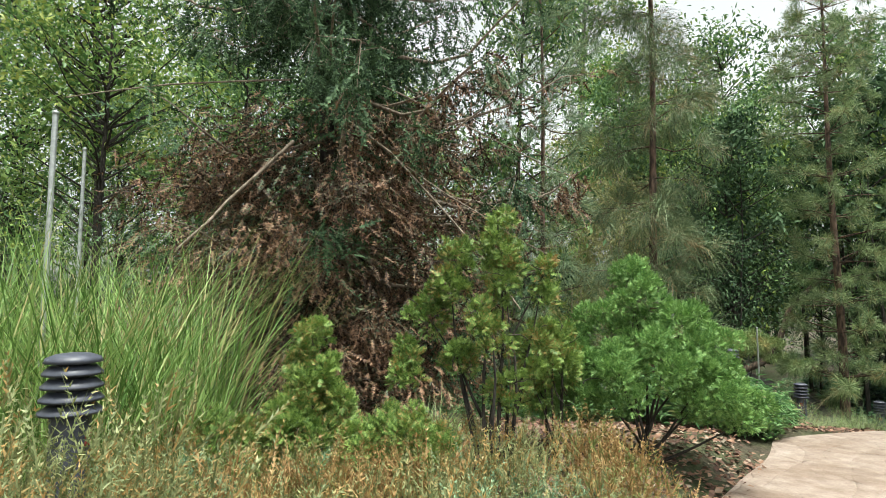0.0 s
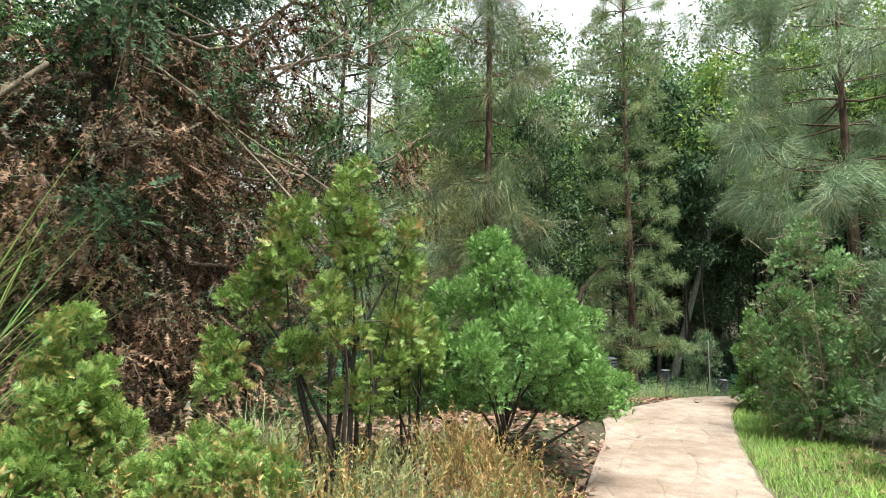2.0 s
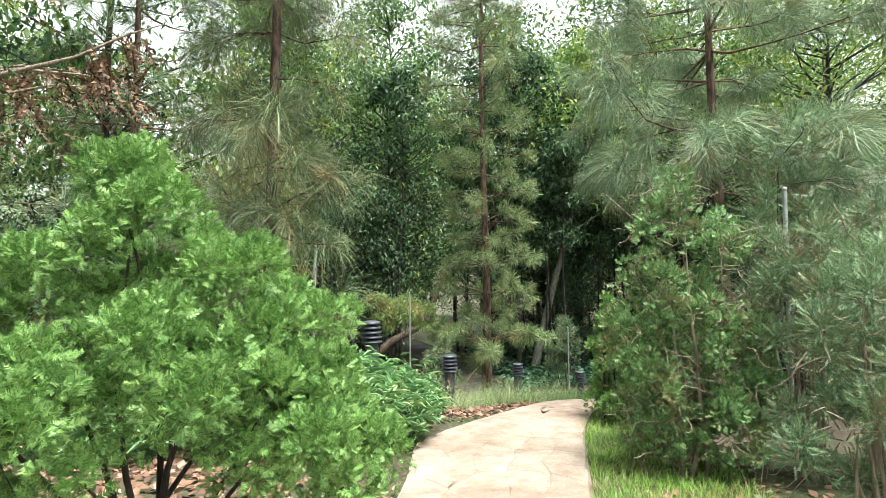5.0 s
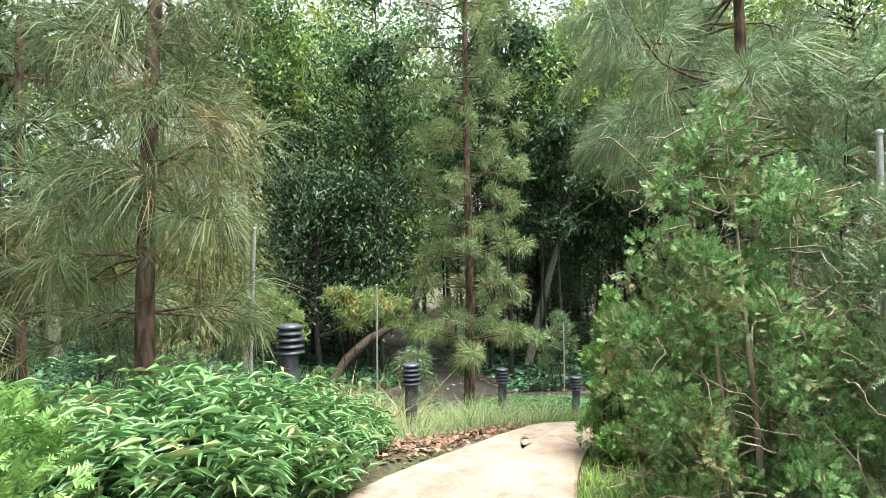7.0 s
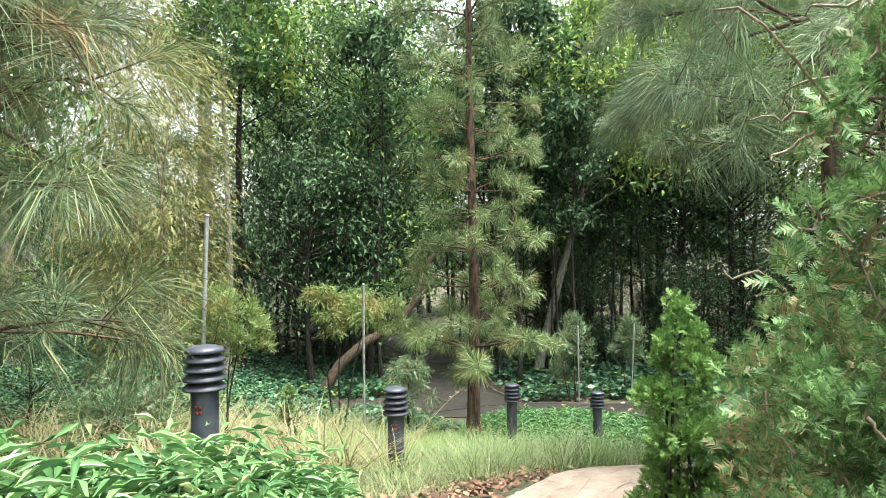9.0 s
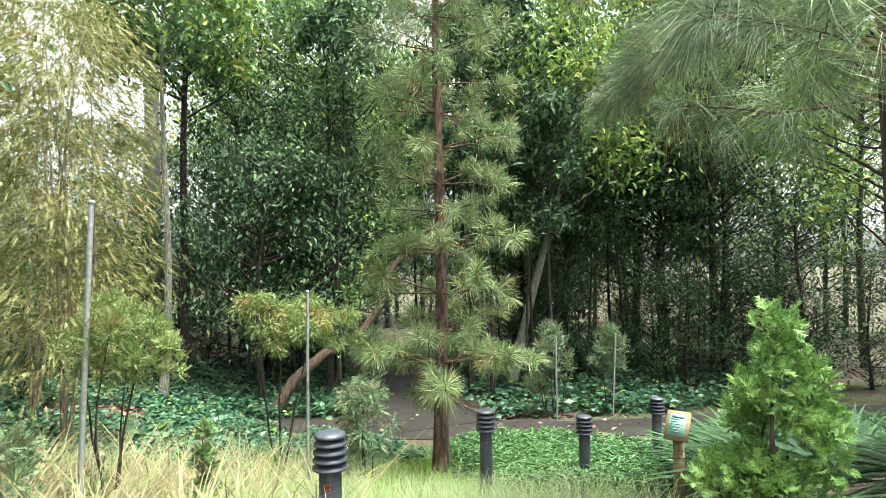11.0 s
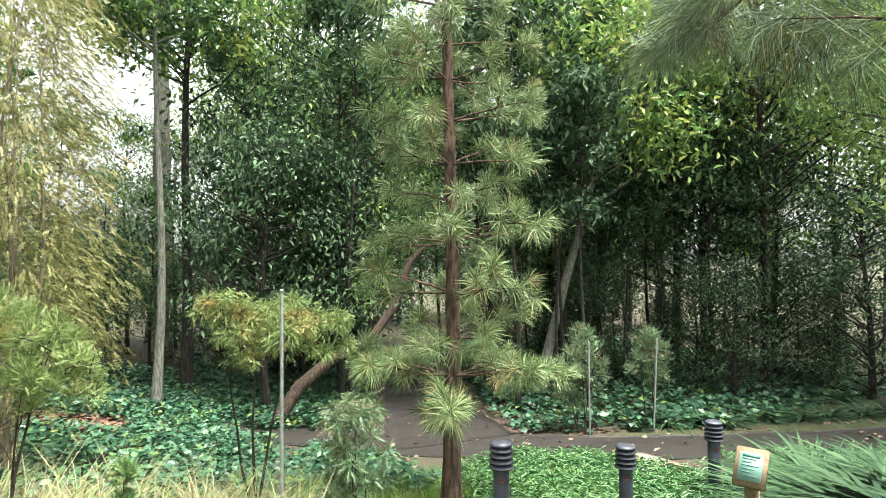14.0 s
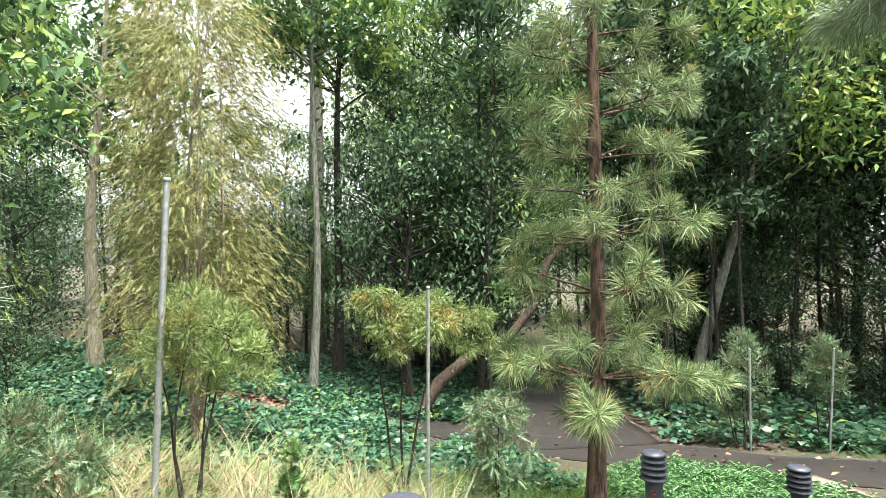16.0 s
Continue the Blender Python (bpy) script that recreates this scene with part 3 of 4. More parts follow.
# ---- the planting beside the path ----
lobed_bush(1.9, 5.55, 1.7, [(0, 0, 1.4, 0.3), (-0.08, 0.05, 1.66, 0.18), (0.3, -0.15, 1.1, 0.3), (0.58, -0.1, 0.92, 0.3), (-0.4, 0, 1.1, 0.3), (-0.7, 0, 0.85, 0.3), (0.05, -0.35, 0.9, 0.32), (-0.35, -0.3, 0.7, 0.32), (0.45, -0.3, 0.65, 0.3), (0.72, 0.1, 0.6, 0.3), (-0.95, 0.1, 0.55, 0.26), (0.75, -0.35, 0.42, 0.24), (-0.75, -0.2, 0.5, 0.24)],
           "rounded bright green cypress bush with billowing foliage", "cypress", 0.053, 23000, 12, base=0.26, sub=20, sub_r=0.3)
lobed_bush(0.45, 4.6, 2.2, [(0, 0, 2.0, 0.12), (0.03, 0.05, 1.78, 0.18), (0.05, 0.1, 1.5, 0.2), (-0.35, 0.15, 1.72, 0.14), (-0.42, 0.2, 1.48, 0.17), (-0.55, 0.3, 1.2, 0.2), (0.38, 0.1, 1.62, 0.1), (0.36, 0.1, 1.42, 0.13), (-0.1, -0.1, 1.15, 0.2), (0.3, 0.15, 0.95, 0.2), (-0.3, 0.2, 0.85, 0.18), (-0.75, 0.2, 0.85, 0.18), (0.1, 0, 0.7, 0.18)],
           "sparse upright cypress with browning inner twigs", "cypress_dry", 0.062, 6200, 11, base=0.4, bare=46, sub=9)
lobed_bush(0.95, 5.1, 1.3, [(0, 0, 1.0, 0.2), (0.1, 0.1, 0.75, 0.25), (-0.15, 0, 0.6, 0.22)],
           "thin cypress sapling with yellowed lower twigs", "cypress_dry", 0.062, 2600, 5, base=0.35, bare=10, sub=5)
lobed_bush(-0.95, 4.25, 1.3, [(0, 0, 1.05, 0.12), (0, 0, 0.8, 0.2), (0.05, 0, 0.5, 0.26), (-0.1, -0.1, 0.35, 0.28)],
           "small conical cypress with yellow-green tips", "cypress_dry", 0.06, 4800, 5, base=0.05)
lobed_bush(-0.35, 4.0, 0.7, [(0, 0, 0.4, 0.24), (0.2, -0.05, 0.3, 0.22), (-0.2, 0, 0.3, 0.2)],
           "low spreading cypress with yellow-green tips", "cypress_dry", 0.06, 3000, 4, base=0.05)
lobed_bush(-1.5, 4.0, 0.6, [(0, 0, 0.3, 0.22), (0.2, -0.05, 0.2, 0.2)],
           "low young cypress in the heath", "cypress_dry", 0.06, 1600, 3, base=0.05)
lobed_bush(5.8, 5.85, 2.5, [(0.1, 0.1, 2.25, 0.22), (-0.1, 0.2, 1.95, 0.26), (0.3, -0.15, 1.8, 0.3), (-0.15, 0.15, 1.5, 0.3), (0.4, 0.1, 1.35, 0.34), (-0.3, 0.2, 1.05, 0.3), (0.1, -0.3, 1.15, 0.3), (0.35, -0.25, 0.8, 0.34), (-0.3, 0, 0.65, 0.26), (-0.15, 0.1, 0.32, 0.34), (0.3, -0.2, 0.3, 0.36), (0, -0.35, 0.4, 0.3)],
           "tall shaggy cypress with bare grey inner twigs", "cypress_right", 0.055, 13000, 7, base=0.05, bare=230, bark_m="twig", sub=18, sub_r=0.3)
lobed_bush(6.58, 7.38, 1.5, [(0, 0, 1.33, 0.07), (0, 0, 1.15, 0.12), (0.03, 0, 0.95, 0.16), (0, 0.03, 0.7, 0.22), (0.08, 0, 0.42, 0.26), (0.03, 0, 0.18, 0.28)],
           "narrow young cypress with fresh green sprays", "cypress", 0.046, 7500, 4, base=0.0)
lobed_bush(6.2, 6.45, 1.3, [(0, 0, 0.9, 0.26), (0.1, -0.2, 0.6, 0.3), (0.1, 0.15, 0.35, 0.28), (-0.1, -0.3, 0.3, 0.26)],
           "low cypress with drooping browned sprays", "cypress_right", 0.06, 4600, 5, base=0.0, bare=30, bark_m="twig")
lobed_bush(6.35, 5.2, 2.0, [(0, 0, 0.8, 0.45), (0.1, 0.1, 1.3, 0.4), (0, 0, 1.75, 0.3), (0.1, -0.2, 0.35, 0.35)],
           "wispy grey-green shrub beside the cypress", "wispy", 0.09, 6500, 7, "wispy_shrub", base=0.0, shapes=FEATHER, bare=30, bark_m="twig", fill=0.8)
lobed_bush(7.6, 3.2, 1.4, [(0, 0, 0.7, 0.45), (0.2, 0.1, 1.1, 0.35), (-0.2, 0, 0.4, 0.35)],
           "low wispy grey-green shrub", "wispy", 0.14, 2600, 7, "wispy_shrub", base=0.0, shapes=FEATHER, bare=20, bark_m="twig", fill=0.8)
lobed_bush(6.75, 6.75, 1.5, [(0, 0, 1.2, 0.25), (0.1, 0, 0.85, 0.32), (0.1, 0.2, 0.5, 0.34)],
           "dense green cypress beside the path", "cypress_right", 0.064, 4600, 4, base=0.1, bare=14, bark_m="twig")
lobed_bush(5.4, 4.3, 1.6, [(0, 0, 1.1, 0.4), (0.3, 0.2, 1.4, 0.35), (0.4, -0.2, 0.8, 0.5), (-0.1, 0.1, 0.6, 0.4)],
           "wispy grey-green shrub with drooping shoots", "wispy", 0.085, 8500, 8, "wispy_shrub", base=0.1, shapes=FEATHER, bare=30, bark_m="twig", fill=0.8)
lobed_bush(6.9, 4.7, 2.4, [(0, 0, 1.6, 0.6), (0.3, 0.2, 2.1, 0.5), (0.2, -0.2, 1.0, 0.6)],
           "tall wispy grey-green shrub", "wispy", 0.095, 7500, 8, "wispy_shrub", base=0.2, shapes=FEATHER, bare=30, bark_m="twig", fill=0.8)
lobed_bush(8.2, 6.2, 3.4, [(0, 0, 1.2, 0.7), (0.1, 0.1, 2.0, 0.7), (-0.1, 0, 2.8, 0.6)],
           "tall feathery evergreen shrub in the shade", "wispy", 0.14, 5200, 6, "wispy_shrub", base=0.2, shapes=FEATHER, bare=20, fill=0.8)

whorled_pine(9.5, 13.9, 12.0, 1.8, "slender long-needled pine with reddish bark and starry tufts")
pine_tree(3.3, 9.05, 11.0, 1.2, 0.8, "drooping long-needled pine with red bark", "pine_soft", 0.078, (0.02, 0.02), 26, 0.38, NEEDLES_FINE, droop=0.25, top_taper=0.9)
pine_tree(9.8, 8.1, 7.6, 2.75, 2.45, "large pine with long drooping needles over the path", "pine_blue", 0.13, (-0.03, 0.0), 11, 0.4, NEEDLES_LONG, 1.0, droop=0.2, top_taper=0.95, most=60, inner=0.45)
pine_tree(2.2, 12.5, 12.0, 1.2, 1.7, "tall pine at the edge of the wood", "pine_blue", 0.07, (0.0, 0.0), 18, 0.4, density=0.6, top_taper=0.8)


def dead_conifer(x, y, height, spread):
    e = thing("dying_conifer", x, y, "large dying conifer with brown drooping sprays and bare limbs", "tree")
    n = 14
    u = np.linspace(0, 1, n)
    T = np.stack([0.05 * np.sin(u * 7), 0.05 * np.cos(u * 6), u * height - 0.2 * (u == 0)], 1)
    V, F = tube(T, 0.2 * (1 - 0.85 * u), 10)
    link("trunk", V, F, M["bark_dark"], e, smooth=True)
    limbs, P, D, P2, D2 = [], [], [], [], []
    for w in range(105):
        s = ((w + rng.random()) / 105) ** 1.2
        z = 0.7 + (height - 1.0) * s
        a = rng.uniform(0, 2 * math.pi)
        # the crown is bare to the north-east, where the sky shows through
        bare = math.cos(a - 0.5) > 0.55 and 0.2 < s < 0.48
        L = spread * (0.62 + 0.45 * min(1.0, s / 0.35) - 0.55 * max(0.0, s - 0.4)) * rng.uniform(0.55, 1.08)
        c = np.array([0, 0, z])
        tip = c + np.array([math.cos(a) * L, math.sin(a) * L, rng.uniform(-0.15, 0.12) * L])
        C = curve_between(c, tip, 0.1, 8) + np.array([0, 0, 1.0]) * (-0.16 * L * np.sin(np.linspace(0, math.pi, 8)) ** 2)[:, None]
        V, F = tube(C, np.linspace(0.014 + 0.008 * L, 0.004, 8), 5)
        limbs.append((L, V, F))
        for q in range(int((18 if bare else 58) * L / spread) + 8):
            f = rng.uniform(0.03, 1.0) ** 0.9
            p = np.array([np.interp(f, np.linspace(0, 1, 8), C[:, j]) for j in range(3)])
            d = unit(tip - c) * 0.35 + rng.normal(size=3) * 0.4 + np.array([0, 0, -0.7])
            k = rng.uniform(0.15, 0.7)
            for j in range(5):
                pp = p + unit(d) * k * (j + 1) / 5 + rng.normal(size=3) * 0.05
                if pp[2] < 0.15 or (f > 0.45 and z > height * 0.45 and j % 2):
                    continue
                living = z > height * 0.52 or (f > 0.75 and w % 3 == 0)
                (P2 if living else P).append(pp)
                (D2 if living else D).append(d + rng.normal(size=3) * 0.45)
            if rng.random() < 0.3:
                V, F = tube(np.array([p, p + unit(d) * k]), [0.005, 0.003], 3)
                limbs.append((0, V, F))
    # a quarter of the fill takes dark leaves, imitating shade inside the crown
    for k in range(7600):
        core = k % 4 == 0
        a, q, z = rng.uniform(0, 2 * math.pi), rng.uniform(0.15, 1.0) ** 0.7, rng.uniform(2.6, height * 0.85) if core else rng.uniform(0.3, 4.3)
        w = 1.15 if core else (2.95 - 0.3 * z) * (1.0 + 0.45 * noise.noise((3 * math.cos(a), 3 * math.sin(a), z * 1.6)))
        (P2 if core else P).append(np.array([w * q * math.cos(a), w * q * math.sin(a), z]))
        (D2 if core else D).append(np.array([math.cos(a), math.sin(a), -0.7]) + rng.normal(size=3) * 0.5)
    limb_parts(limbs, "twig", e, most=60)
    P, D = np.array(P), np.array(D)
    V, F = mixed(FROND, P, D, 0.23 * rng.uniform(0.7, 1.3, len(P)), (0, 0, 1), 0.6)
    tagged(link("crown", V, F, M["dead"], e), "brown dead sprays")
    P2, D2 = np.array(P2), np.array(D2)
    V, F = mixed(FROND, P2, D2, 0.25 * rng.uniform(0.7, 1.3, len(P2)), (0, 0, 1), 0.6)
    tagged(link("crown", V, F, M["dark"], e), "dark living top and core darkened for shade")
    for a, b, r in (((-0.1, -1.6, 3.6), (-1.0, -2.6, 2.2), 0.025), ((0.3, -0.8, 4.2), (2.5, -2.4, 1.6), 0.018), ((0.6, -0.8, 4.0), (2.9, -1.9, 2.2), 0.014), ((0.2, -0.5, 5.0), (3.2, -1.2, 3.3), 0.016), ((-0.3, -1.0, 4.6), (-2.6, -2.0, 4.0), 0.015)):
        V, F = tube(curve_between(a, b, 0.05, 8), np.linspace(r, r * 0.45, 8), 6)
        link("bare_limb", V, F, M["twig"], e, "pale bare limb", True)
    return e


dead_conifer(-1.7, 8.4, 9.5, 3.6)


# ---- leafy clumps and ground cover ----
def leafy_clump(name, x, y, rx, ry, h, count, leaf, shape, material, label, category="shrub", canes=12, turn=0.0):
    """Canes with leaves along them, springing from one patch."""
    e = thing(name, x, y, label, category, turn=turn)
    z0 = ground_z(x, y)
    P, D = [], []
    tot = max(20, count // 14)
    for i in range(tot):
        a, q = rng.uniform(0, 2 * math.pi), math.sqrt(rng.random())
        bx, by = rx * q * math.cos(a), ry * q * math.sin(a)
        top = h * rng.uniform(0.55, 1.0) * (1 - 0.35 * q * q)
        foot = np.array([bx * 0.7, by * 0.7, ground_z(x + bx * 0.7, y + by * 0.7) - z0 - 0.03])
        tip = np.array([bx * 1.2, by * 1.2, foot[2] + top])
        C = curve_between(foot, tip, 0.1, 5)
        if i < canes:
            V, F = tube(C, np.linspace(0.008, 0.003, 5), 5)
            link("cane", V, F, M["bamboo"], e, smooth=True)
        for k in range(14):
            f = rng.uniform(0.35, 1.0)
            P.append([np.interp(f, np.linspace(0, 1, 5), C[:, j]) for j in range(3)])
            aa = rng.uniform(0, 2 * math.pi)
            D.append((math.cos(aa), math.sin(aa), rng.uniform(-0.25, 0.6)))
    P = np.array(P) + rng.normal(size=(len(P), 3)) * 0.05
    V, F = scatter(shape, P, D, leaf * rng.uniform(0.6, 1.2, len(P)), (0, 0, 2.0), 0.5)
    link("foliage", V, F, M[material], e)
    return e


LANCE_LONG = leaf_shape(0.2, 0.05, 0.3)
leafy_clump("lance_leaf_shrub", 3.25, 7.75, 0.8, 0.7, 1.0, 4200, 0.15, LANCE_LONG, "bamboo", "leafy shrub with bright green lance-shaped leaves", canes=20)
leafy_clump("lance_leaf_shrub", 3.95, 7.95, 0.6, 0.5, 0.85, 2800, 0.145, LANCE_LONG, "bamboo", "low leafy shrub of lance-shaped leaves around a bollard", canes=14)
leafy_clump("lance_leaf_shrub", 4.35, 8.35, 0.45, 0.3, 0.8, 1400, 0.14, LANCE_LONG, "bamboo", "small leafy shrub in front of a bollard", canes=8)
leafy_clump("lance_leaf_shrub", 4.75, 8.6, 0.4, 0.25, 0.5, 900, 0.13, LANCE_LONG, "bamboo", "low leafy shrub at the edge of the path", canes=6)
blades("pale_grass", in_area(60, 5.0, 6.6, 8.5, 9.6, lambda x, y: y > 8.75 + 0.3 * (x - 5)), 0.3, "palegrass", "short pale grass along the path", 0.7, 0.016, 0.5, "grass", 30, 0.08, 4)
leafy_clump("lance_leaf_shrub", 2.3, 8.6, 0.9, 0.7, 0.8, 1600, 0.18, LANCE_LONG, "bamboo", "low leafy shrub of lance-shaped leaves under the pine", canes=10)

heath = lambda x, y: left_of_path(x, y, 0.12) and (y > 2.2 or x < -1.0) and y < 5.4 - 0.25 * (x + 1)
W = lambda x, y, k: noise.noise((x * 1.1, y * 1.1, k))


def tufts(name, P, size, material, label, per=14, radius=0.08, spread=0.55, category="ground cover", rise=0.3):
    """Low shrubby tufts of twiggy sprays."""
    P = np.asarray(P, float)
    grow = np.repeat(rng.uniform(0.6, 1.25, len(P)), per)
    P = np.repeat(P, per, 0)
    n = len(P)
    off = rng.normal(size=(n, 2)) * radius
    Q = np.column_stack([P[:, :2] + off, P[:, 2] + rng.uniform(-0.02, rise, n) * grow])
    D = np.column_stack([off / radius * spread * 0.5 + rng.normal(size=(n, 2)) * spread * 0.5, np.ones(n)])
    V, F = mixed(HEATH, Q, D, size * grow * rng.uniform(0.7, 1.2, n))
    return tagged(link(name, V, F, M[material]), label, category, kind="stuff")


tufts("heath", in_area(270, -4.5, 2.2, 1.5, 5.2, lambda x, y: heath(x, y) and W(x, y, 1) > 0.1), 0.2, "heath_o", "orange and straw coloured heath tufts", 28, 0.1)
tufts("heath", in_area(370, -4.5, 2.2, 1.5, 5.2, lambda x, y: heath(x, y) and W(x, y, 1) < 0.18), 0.19, "heath_g", "olive green heath tufts with orange tips", 28, 0.11)
tufts("heath", in_area(90, -2.9, -0.85, 1.75, 2.3), 0.18, "heath_g", "tall olive heath tufts round the bollard", 56, 0.12, rise=0.72)
tufts("heath", in_area(120, -4.5, 2.0, 1.5, 3.8, lambda x, y: heath(x, y) and W(x, y, 9) > 0.05), 0.17, "heath_b", "blue-green shrubby ground cover", 34, 0.1, 0.8)
blades("tall_grass", in_area(105, -4.8, -1.75, 3.1, 5.8, lambda x, y: (x + 3.1) ** 2 / 2.2 + (y - 4.5) ** 2 / 1.6 < 1.1), 1.9, "grass", "tall arching bright green reed grass", 0.42, 0.0075, 0.3, "grass", 28, 0.13, 6)
blades("tall_grass", in_area(14, -2.1, -1.2, 3.7, 4.8), 1.0, "palegrass", "thin pale arching grass", 0.9, 0.009, 0.5, "grass", 20, 0.1, 5)
blades("fountain_grass", in_area(5, -0.2, 0.25, 5.6, 5.9), 0.6, "palegrass", "pale green fountain grass tuft on the mulch", 0.8, 0.014, 0.6, "grass", 60, 0.06, 5)
strip = lambda x, y: right_of_path(x, y, 0.0) and x < edge_x(RIGHT, y) + 1.5 + 0.4 * W(x, y, 4)
blades("short_grass", in_area(5200, 2.0, 9.5, 1.0, 8.0, strip), 0.13, "lawn", "bright green rough grass edging the path", 0.7, 0.05, 0.3, "grass", 5, 0.03, 2)
slope = lambda x, y: y > edge_x([(b, a) for a, b in LEFT], x) + 0.15
blades("pale_grass", in_area(260, 5.4, 9.2, 8.8, 12.0, lambda x, y: slope(x, y) and W(x, y, 2) > -0.35 and (x > 6.45 or y > 10.3)), 0.5, "palegrass", "pale fine tussock grass below the path", 0.6, 0.012, 0.45, "grass", 36, 0.08, 4)
blades("green_grass", in_area(900, 7.0, 11.8, 11.8, 15.8, lambda x, y: (x - 9.2) ** 2 / 5 + (y - 13.6) ** 2 / 4 < 1.2), 0.34, "lawn", "soft bright green grass under the pine", 0.5, 0.022, 0.3, "grass", 18, 0.07, 3)
blades("sedge", in_area(110, 2.6, 7.2, 9.6, 14.2, lambda x, y: slope(x, y) and (x < 6.0 or y > 11.5)), 0.85, "sedge", "dry straw coloured sedge clumps", 0.8, 0.017, 0.7, "grass", 56, 0.07, 5)
blades("sedge", in_area(60, 4.2, 7.6, 11.5, 14.6), 0.6, "palegrass", "pale green sedge clumps", 0.8, 0.017, 0.7, "grass", 46, 0.06, 5)


def carpet(name, P, leaf, shape, material, label, height=0.15, per=6, category="ground cover", up=1.2):
    P = np.repeat(np.asarray(P, float), per, 0)
    n = len(P)
    P = P + np.column_stack([rng.normal(size=(n, 2)) * 0.09, rng.random(n) * height])
    a = rng.uniform(0, 2 * math.pi, n)
    D = np.column_stack([np.cos(a), np.sin(a), rng.uniform(-0.3, 0.7, n)])
    V, F = scatter(shape, P, D, leaf * rng.uniform(0.6, 1.25, n), (0, 0, up), 0.5)
    return tagged(link(name, V, F, M[material]), label, category, kind="stuff")


ROUND = leaf_shape(0.75, 0.06, 0.12)
ivy_at = lambda x, y: x + 1.2 * max(0.0, 20.2 - y) * (y > 18) < 10.1 + 0.4 * max(0.0, y - 18) and (y > 20 or x < 7.6 + 1.45 * max(0.0, 19.2 - y)) and not (4.3 < x < 5.9 and 18.6 < y < 19.9)
carpet("ivy_carpet", in_area(6200, -5.0, 11.6, 14.8, 26, ivy_at), 0.115, ROUND, "ivy", "carpet of dark green ivy on the bank", 0.28, 14)
carpet("herb_bed", in_area(1500, 9.3, 13.0, 11.0, 15.8, lambda x, y: x + y > 21.4 and x + 0.94 * y < 26.9 and x > 9.3 + 0.55 * max(0, y - 13)), 0.13, LANCE_LONG, "herb", "bright green leafy herbs below the bollards", 0.32, 16)
off_paths = lambda x, y: not (10.1 < x - 0.4 * (y - 18) < 13.5 and y > 17.4) and x + 1.6 * y > 41.6 and (x > 13 or y > 20)
carpet("ivy_carpet", in_area(3600, 8, 26, 15, 30, off_paths), 0.19, ROUND, "ivy", "dark leafy ground cover under the trees", 0.3, 6)
carpet("herb_bed", in_area(500, 14, 20, 9.5, 14, lambda x, y: x > 14.3 and x + 1.7 * y < 37.6), 0.15, LANCE_LONG, "herb", "leafy green herbs along the asphalt path", 0.25, 8)
carpet("undergrowth", in_area(2600, -9, 5, 8.8, 17, lambda x, y: slope(x, y)), 0.16, LANCE_LONG, "herb", "green undergrowth on the slope", 0.3, 9)
carpet("fallen_leaves", in_area(4200, -1.5, 3.4, 4.0, 8.5, lambda x, y: left_of_path(x, y, -0.15)), 0.075, ROUND, "litter", "dry brown fallen leaves on the mulch", 0.02, 2, "leaf litter", 2.0)
carpet("fallen_leaves", in_area(900, 4.2, 6.0, 18.4, 20.1), 0.13, ROUND, "litter", "reddish brown leaf litter on the bank", 0.05, 3, "leaf litter", 2.0)
carpet("fallen_leaves", in_area(1500, 4.4, 7.2, 8.2, 10.6, slope), 0.065, ROUND, "litter", "brown leaves and bark round the bollard", 0.02, 3, "leaf litter", 2.0)
carpet("fallen_leaves", in_area(420, 10, 22, 12, 21), 0.12, ROUND, "litter", "scattered yellow and brown leaves on the asphalt", 0.07, 1, "leaf litter", 2.0)
carpet("fallen_leaves", in_area(500, 4.0, 7.5, 2.2, 5.4, lambda x, y: x > edge_x(RIGHT, y) + 0.7), 0.08, ROUND, "litter", "brown leaves under the shrubs", 0.02, 2, "leaf litter", 2.0)


def strap_plant(x, y, label, h=0.7, count=34, material="strap", name="strap_leaf_lily"):
    e = thing(name, x, y, label, "plant", "strap-leaf plants")
    n = count
    a = rng.uniform(0, 2 * math.pi, n)
    D = np.column_stack([np.cos(a), np.sin(a), rng.uniform(0.5, 1.6, n)])
    P = np.column_stack([np.cos(a) * 0.04, np.sin(a) * 0.04, np.full(n, -0.03)])
    V, F = scatter(blade_shape(0.08, 0.8, 7), P, D, h * rng.uniform(0.7, 1.2, n), (0, 0, 1), 0.1)
    link("foliage", V, F, M[material], e)
    return e


lily = strap_plant(11.4, 10.2, "glossy dark green strap-leaved lily clump", 1.0, 84)
def more_lilies(x, y, scale):
    c = copy_thing(lily, pose(x, y, ground_z(x, y), rng.normal() * 5, 0, rng.uniform(0, 360)))
    c.scale = (scale,) * 3


for k in range(34):
    a, d = radians(60 + 13 * rng.random()), rng.uniform(6.1, 9.0)
    more_lilies(5.65 + d * math.sin(a), 7.42 + d * math.cos(a), rng.uniform(0.85, 1.15))
for k in range(10):
    more_lilies(rng.uniform(9.8, 12.0), rng.uniform(7.3, 8.0), 0.9)
for k in range(8):
    more_lilies(16.6 + 0.6 * k + rng.normal() * 0.2, 16.2 - 0.36 * k, 0.7)
for x, y in ((0.6, 19.5), (1.3, 20.4), (2.9, 19.0)):
    more_lilies(x, y, 1.1)
for k in range(9):
    more_lilies(8.7 + 0.28 * k, 15.5 + 0.1 * rng.normal(), 0.4)
